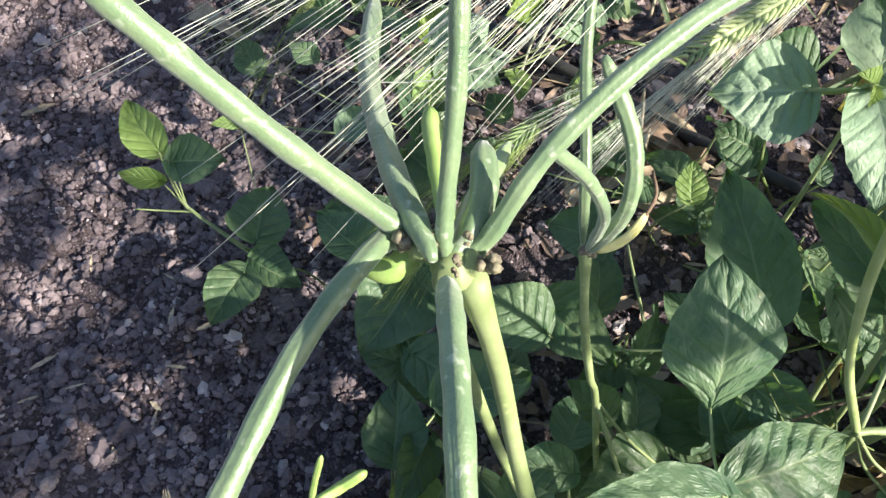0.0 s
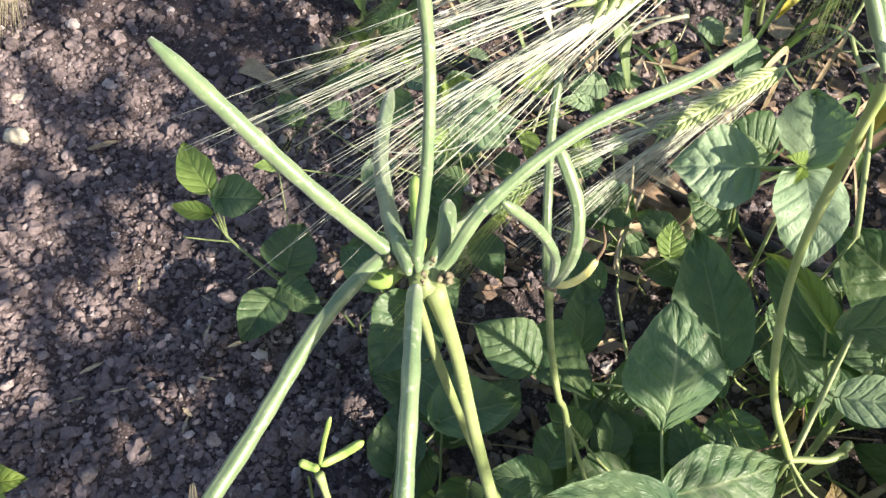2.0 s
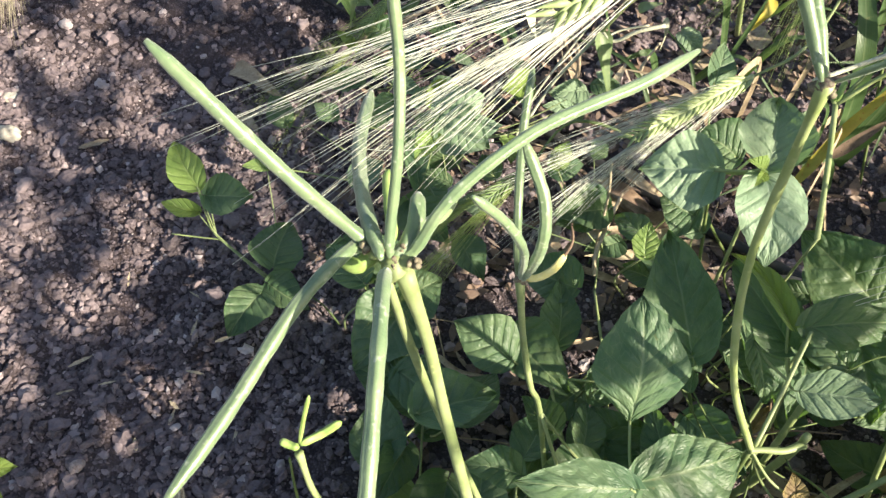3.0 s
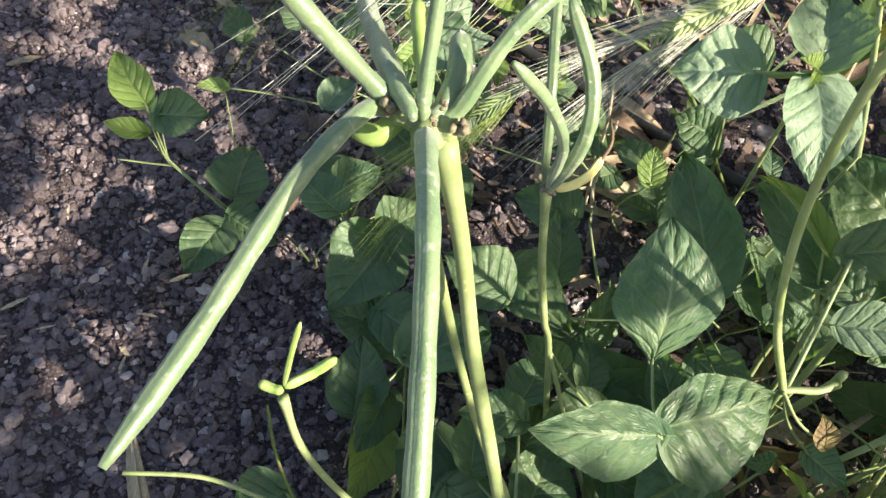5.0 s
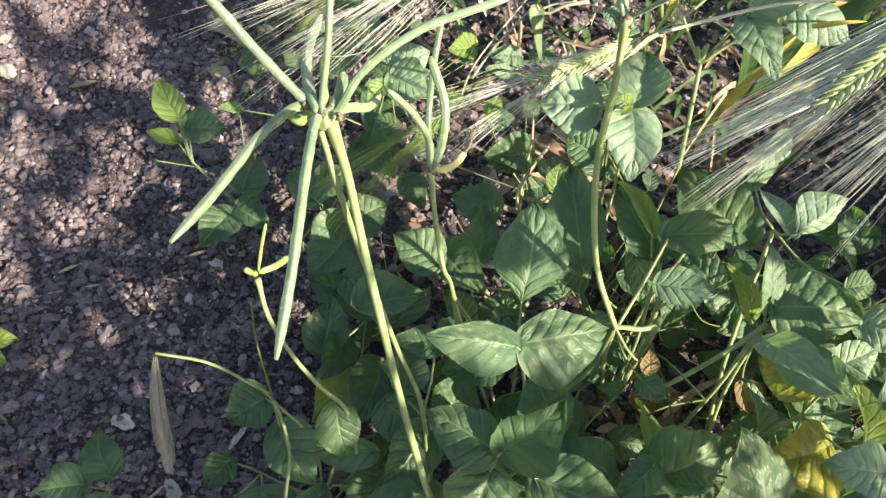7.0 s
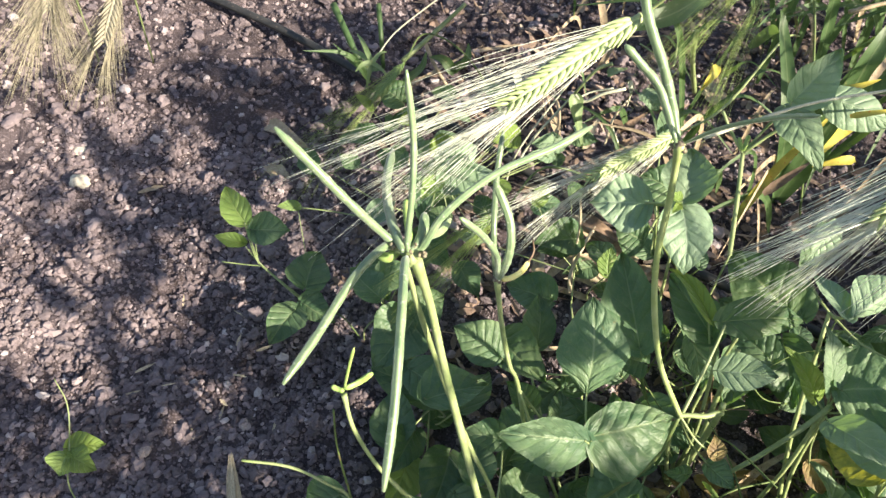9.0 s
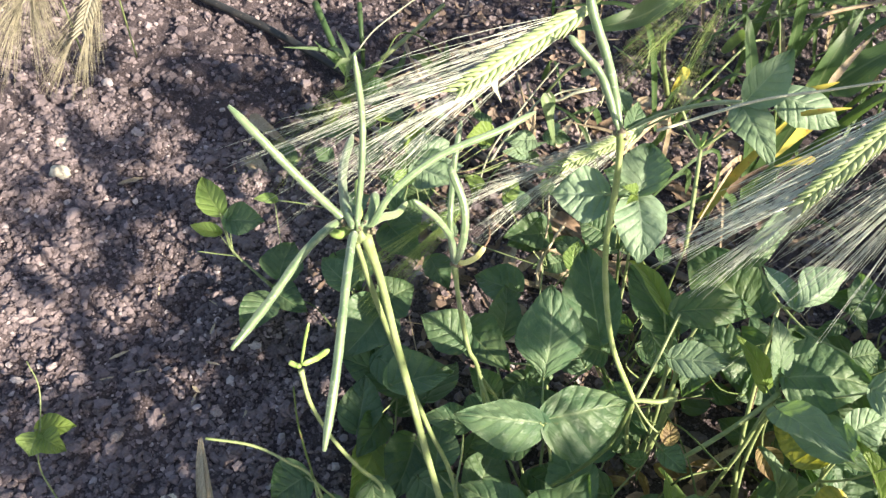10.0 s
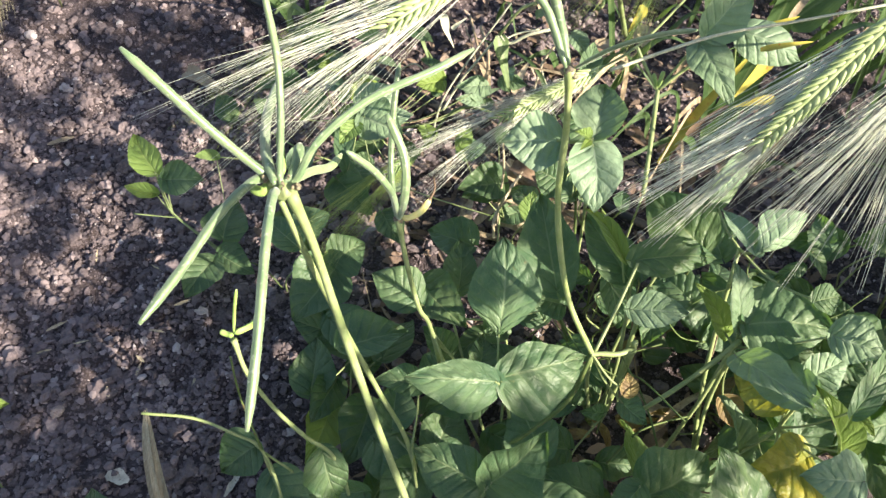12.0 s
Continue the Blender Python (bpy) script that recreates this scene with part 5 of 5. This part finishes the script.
# crown lobes: reach over the plan of the shade that each casts, number and spread of its sprigs, heights
LOW_LOBES = (
    (-0.30, 0.08, -0.22, 0.24, 34, 0.034, 8, 0.40, 0.55),
    (0.08, 0.26, -0.22, 0.16, 6, 0.030, 6, 0.40, 0.55),
    (0.00, 0.26, 0.20, 0.44, 6, 0.018, 5, 0.62, 0.80),
    (-0.31, -0.27, 0.47, 0.51, 3, 0.010, 5, 0.80, 1.00),
    (-0.15, -0.09, 0.52, 0.58, 4, 0.012, 5, 0.85, 1.05),
)
MIDDLE_LOBES = (
    (-0.28, -0.10, -0.22, 0.20, 26, 0.050, 9, 0.95, 1.45),
    (-0.49, -0.20, 0.02, 0.30, 32, 0.034, 8, 1.0, 1.4),
    (-0.46, -0.14, 0.26, 0.36, 20, 0.026, 8, 1.0, 1.4),
    (-0.50, -0.38, 0.43, 0.48, 5, 0.014, 6, 1.0, 1.3),
)
HIGH_LOBES = (
    (-0.69, -0.62, 0.51, 0.56, 3, 0.012, 5, 1.1, 1.4),
    (-0.57, -0.51, 0.53, 0.56, 3, 0.012, 5, 1.1, 1.4),
    (-0.58, -0.52, 0.65, 0.70, 3, 0.014, 5, 1.1, 1.4),
    (-0.46, -0.38, 0.56, 0.62, 4, 0.014, 5, 1.1, 1.4),
    (-0.30, -0.12, 0.99, 1.12, 10, 0.018, 6, 1.1, 1.4),
    (-0.52, -0.35, 0.80, 0.97, 14, 0.018, 6, 1.1, 1.4),
    (-0.76, -0.68, 0.88, 0.98, 4, 0.018, 5, 1.1, 1.4),
)
CROWN = LOW_LOBES + MIDDLE_LOBES + HIGH_LOBES
# openings left so that sun reaches chosen spots, in the same plan: x, y, radius
GAPS = ((-0.38, 0.44, 0.055), (-0.24, 0.445, 0.050), (-0.40, 0.33, 0.040), (-0.46, 0.23, 0.045), (-0.34, 0.14, 0.038), (-0.40, 0.06, 0.035),
        (-0.30, 0.235, 0.055), (-0.225, 0.27, 0.038), (-0.19, 0.30, 0.036), (-0.14, 0.18, 0.038), (-0.02, 0.19, 0.036), (0.003, 0.278, 0.055), (-0.06, 0.515, 0.045),
        (0.10, 0.10, 0.036), (-0.08, 0.10, 0.036), (-0.21, 0.13, 0.034),
        (-0.538, 0.616, 0.050), (-0.383, 0.558, 0.020), (-0.320, 0.520, 0.016), (-0.251, 0.484, 0.022))
# and open rifts for the sun: from, to, half width
RIFTS = (((-0.36, 0.38), (-0.12, 0.41), 0.060),)
leaf(C, (0.385, 0.160, 0.232), (0.382, 0.182, 0.244), 0.022, leaf_brown, fold=0.3, face=(0.1, -0.4, 0.9))
leaf(C, (0.380, 0.160, 0.215), (0.405, 0.135, 0.222), 0.030, leaf_leaf)
leaf(D, (0.52, 0.20, 0.16), (0.54, 0.17, 0.14), 0.035, leaf_brown, fold=0.4)
leaf(D, (0.46, 0.12, 0.10), (0.49, 0.10, 0.09), 0.035, leaf_brown, fold=0.4)
shrub((1.62, -0.60, 0.0), "unseen shrub added to shade the soil and low leaves")


# ---- hose on the soil ----
v, f = tube([(-0.75, 1.25, 0.010), (-0.399, 1.091, 0.012), (-0.169, 0.962, 0.010), (0.08, 0.81, 0.008), (0.34, 0.64, 0.010), (0.50, 0.55, 0.010), (0.95, 0.33, 0.008)], lambda s: 0.0085, 60, 14)
tagged(new("drip_hose", mesh_of("drip_hose", v, f, hose_mat)), "dusty black plastic drip hose lying on the soil", "hose")


# ---- stones and litter ----
def stone(place, size, label, seed, mat=None):
    r = random.Random(seed)
    v, f = ico(3)
    k = Vector((r.uniform(0.8, 1.3), r.uniform(0.7, 1.0), r.uniform(0.5, 0.75)))
    pts = []
    for w in v:
        w = Vector(w)
        bump = 1 + 0.45 * noise.noise(w * 1.5 + Vector((seed, 0, 0))) + 0.22 * noise.noise(w * 3.7 + Vector((0, seed, 0))) + 0.08 * noise.noise(w * 9)
        pts.append(Vector((w.x * k.x, w.y * k.y, w.z * k.z)) * bump * size)
    ob = new("stone", mesh_of("stone", pts, [tuple(int(i) for i in w) for w in f], mat or stone_mat, None, mat is not None))
    ob.location = (place[0], place[1], float(ground_height(np.array(place[0]), np.array(place[1]))) + size * 0.30)
    ob.rotation_euler = (0, 0, r.uniform(0, 6))
    tagged(ob, label, "stone", "stones on the soil")


stone((-0.627, 0.612), 0.017, "whitish rounded stone on sunlit soil", 1, flake_mat)
stone((-0.668, 0.698), 0.014, "whitish oblong stone on sunlit soil", 2, flake_mat)
stone((-0.204, 0.212), 0.010, "grey-brown clod-like stone on shaded soil", 3)
stone((-0.33, 0.155), 0.010, "pinkish stone in a fleck of sun", 4)
rs = random.Random(8)
for i in range(18):
    stone((rs.uniform(-0.85, 0.02), rs.uniform(-0.05, 1.1)), rs.uniform(0.0030, 0.0062), "small pale pebble on the soil", 10 + i)


def shard(place, length, width, turn, mat, label, seed):
    """A curled flake of dead leaf or bark lying on the soil, ragged at its edges."""
    r = random.Random(seed)
    n = 10
    verts, faces = [], []
    for j in range(n + 1):
        v = j / n
        half = width * 0.5 * min(1, 0.35 + 2.5 * v, 0.25 + 2.2 * (1 - v))
        for i in range(5):
            u = i / 2 - 1
            jag = 1 + (r.uniform(-0.3, 0.2) if abs(u) == 1 else 0)
            verts.append((length * (v - 0.5), half * u * jag, 0.35 * half * abs(u) + 0.08 * length * (v - 0.5) ** 2 + r.uniform(0, 0.0008)))
    for j in range(n):
        for i in range(4):
            a = j * 5 + i
            faces.append((a, a + 1, a + 6, a + 5))
    ob = new("dead_leaf", mesh_of("dead_leaf", verts, faces, mat))
    z = float(ground_height(np.array(place[0]), np.array(place[1])))
    ob.location, ob.rotation_euler = (place[0], place[1], z + 0.006), (r.uniform(-0.2, 0.2), r.uniform(-0.15, 0.15), radians(turn))
    tagged(ob, label, "dead leaf", "dead leaves on the soil")


shard((-0.222, 0.076), 0.032, 0.020, -12, flake_mat, "ragged whitish dead leaf flake on dark soil", 2)
shard((-0.13, 0.0), 0.050, 0.016, -50, flake_mat, "ragged whitish dead leaf flake on dark soil", 3)
shard((-0.075, 0.085), 0.040, 0.008, 70, flake_mat, "thin whitish dead leaf strip on dark soil", 4)
shard((-0.285, 0.69), 0.070, 0.03, -35, blade_dry, "brown pointed dead leaf on the soil", 5)
shard((0.30, 0.60), 0.12, 0.022, -40, husk, "brown crumpled dead leaf beside the hose", 6)
shard((0.335, 0.57), 0.10, 0.018, -30, husk, "brown curled husk beside the hose", 15)
shard((0.27, 0.565), 0.09, 0.014, -55, husk, "brown curled husk on the soil", 16)
shard((0.36, 0.56), 0.13, 0.018, 12, blade_dry, "pale dry leaf blade beside the hose", 7)
shard((0.26, 0.50), 0.12, 0.012, -15, blade_dry, "pale dry leaf blade on the soil", 8)
shard((0.46, 0.94), 0.08, 0.035, 12, blade_dry, "tan dead leaf on the soil", 9)
shard((0.447, 0.995), 0.06, 0.04, 60, blade_dry, "tan dead leaf on the soil", 17)
shard((0.536, 1.039), 0.07, 0.05, 100, blade_dry, "tan dead leaf on the soil", 18)
shard((0.08, 1.10), 0.11, 0.014, 12, blade_dry, "pale dry leaf blade on the soil", 10)
shard((-0.50, 0.62), 0.045, 0.012, 25, blade_dry, "thin dry leaf strip on sunlit soil", 11)
shard((0.50, 0.17), 0.06, 0.05, 40, blade_dry, "brown dead leaf under the bean plants", 12)
shard((0.47, 0.24), 0.07, 0.03, -20, blade_dry, "brown dead leaf under the bean plants", 13)

rs = random.Random(25)
for i in range(16):
    shard((rs.uniform(-0.42, 0.0), rs.uniform(-0.02, 0.42)), rs.uniform(0.014, 0.032), rs.uniform(0.003, 0.006), rs.uniform(0, 180), straw, "thin whitish dead leaf strip on dark soil", 80 + i)
rs = random.Random(15)
for i in range(22):
    shard((rs.uniform(0.18, 0.68), rs.uniform(0.52, 1.0)), rs.uniform(0.03, 0.08), rs.uniform(0.012, 0.03), rs.uniform(0, 180), rs.choice((husk, husk, blade_dry)), "brown crumpled dead leaf among the grass", 40 + i)
rs = random.Random(5)
for i in range(34):
    x, y, a, n = rs.uniform(0.0, 0.75), rs.uniform(0.05, 0.95), rs.uniform(0, 3.14), rs.uniform(0.04, 0.13)
    z = float(ground_height(np.array(x), np.array(y))) + 0.006
    dx, dy = 0.5 * n * math.cos(a), 0.5 * n * math.sin(a)
    v, f = tube([(-dx, -dy, 0), (rs.uniform(-.006, .006), rs.uniform(-.006, .006), 0.004), (dx, dy, rs.uniform(0, 0.012))], lambda s: 0.0012 * (1.1 - 0.5 * s), 8, 6)
    ob = new("dry_stalk", mesh_of("dry_stalk", v, f, blade_dry))
    ob.location = (x, y, z)
    tagged(ob, "thin dry stalk lying on the soil", "stalk", "dry stalks on the soil")


def leaf_litter(count, area, seed):
    """Small curled flakes of dead leaf strewn on the soil, joined."""
    r = random.Random(seed)
    verts, faces = [], []
    for _ in range(count):
        x, y = r.uniform(area[0], area[1]), r.uniform(area[2], area[3])
        z = float(ground_height(np.array(x), np.array(y))) + r.uniform(0.004, 0.010)
        turn = Euler((r.uniform(-0.7, 0.7), r.uniform(-0.7, 0.7), r.uniform(0, 6.283))).to_matrix()
        n, w, bow = r.uniform(0.006, 0.019), r.uniform(0.0025, 0.008), r.uniform(-0.4, 0.6)
        k = len(verts)
        for a, b in ((-1, -0.3), (-1, 0.4), (-0.3, -1), (-0.3, 1), (0.4, -0.8), (0.4, 0.9), (1, -0.1), (1, 0.2)):
            p = Vector((a * n * r.uniform(0.8, 1.1), b * w * r.uniform(0.75, 1.2), bow * w * b * b + 0.25 * bow * n * a * a))
            verts.append(turn @ p + Vector((x, y, z)))
        faces += [(k, k + 2, k + 3, k + 1), (k + 2, k + 4, k + 5, k + 3), (k + 4, k + 6, k + 7, k + 5)]
    return mesh_of("leaf_litter", verts, faces, litter_mat)


tagged(new("leaf_litter", leaf_litter(1500, (-0.12, 0.80, 0.44, 1.30), 3)), "reddish-brown flakes of dead leaf strewn on the soil", "leaf litter", kind="stuff")
tagged(new("leaf_litter", leaf_litter(350, (0.05, 0.75, 0.05, 0.44), 4)), "brown flakes of dead leaf under the bean plants", "leaf litter", kind="stuff")


def dry_blade(points, width, label):
    ob = thing("dead_leaf", points[0], label, "dead leaf", "dead leaves on the soil")
    blade(ob, points, width, blade_dry, fold=0.5)


dry_blade([(0.216, 0.522, 0.012), (0.242, 0.528, 0.050), (0.290, 0.545, 0.055), (0.366, 0.591, 0.020)], 0.0156, "pale striped dry leaf blade arching over the soil")
dry_blade([(0.247, 0.626, 0.040), (0.268, 0.595, 0.050), (0.316, 0.586, 0.015)], 0.0212, "brown dry leaf blade beside the hose")
dry_blade([(0.274, 0.634, 0.020), (0.317, 0.586, 0.040), (0.378, 0.580, 0.015)], 0.0167, "brown dry leaf blade beside the hose")
dry_blade([(0.266, 0.526, 0.012), (0.305, 0.502, 0.025), (0.361, 0.510, 0.012)], 0.0071, "thin dry leaf blade on the soil")
dry_blade([(0.192, 0.386, 0.020), (0.225, 0.374, 0.040), (0.261, 0.392, 0.030)], 0.0086, "dry leaf blade under the bean leaves")
dry_blade([(0.062, 0.346, 0.012), (0.093, 0.325, 0.020), (0.135, 0.327, 0.012)], 0.0071, "pale dry stalk on the soil")
dry_blade([(-0.149, 0.887, 0.012), (-0.067, 0.938, 0.030), (0.054, 1.094, 0.012)], 0.0138, "dry leaf blade on the soil")
dry_blade([(-0.329, 0.796, 0.012), (-0.282, 0.760, 0.030), (-0.227, 0.731, 0.020)], 0.0332, "brown dry leaf on the soil beside barley awns")
dry_blade([(0.476, 0.198, 0.020), (0.513, 0.231, 0.060), (0.616, 0.296, 0.030)], 0.0096, "dry stalk under the bean leaves")
dry_blade([(0.422, 0.089, 0.030), (0.450, 0.140, 0.070), (0.506, 0.189, 0.040)], 0.0091, "dry stalk under the bean leaves")
dry_blade([(0.637, 0.266, 0.030), (0.660, 0.272, 0.060), (0.747, 0.309, 0.040)], 0.0104, "dry stalk under the bean leaves")
folded = thing("dead_leaf", (-0.138, 0.022, 0.012), "long folded straw-coloured dead leaf standing on dark soil", "dead leaf", "dead leaves on the soil")
blade(folded, [(-0.138, 0.022, 0.012), (-0.162, 0.082, 0.030), (-0.191, 0.153, 0.055)], 0.0140, straw, fold=0.6, name="leaf_fold")
blade(folded, [(-0.157, 0.045, 0.012), (-0.183, 0.107, 0.035), (-0.193, 0.149, 0.055)], 0.0120, straw, fold=0.6, name="leaf_fold")
blade(folded, [(-0.148, 0.033, 0.012), (-0.169, 0.091, 0.045), (-0.191, 0.150, 0.056)], 0.0080, straw, fold=0.6, name="leaf_fold")
blade(folded, [(-0.138, 0.033, 0.012), (-0.158, 0.081, 0.035), (-0.188, 0.149, 0.056)], 0.0120, straw, fold=0.6, name="leaf_fold")
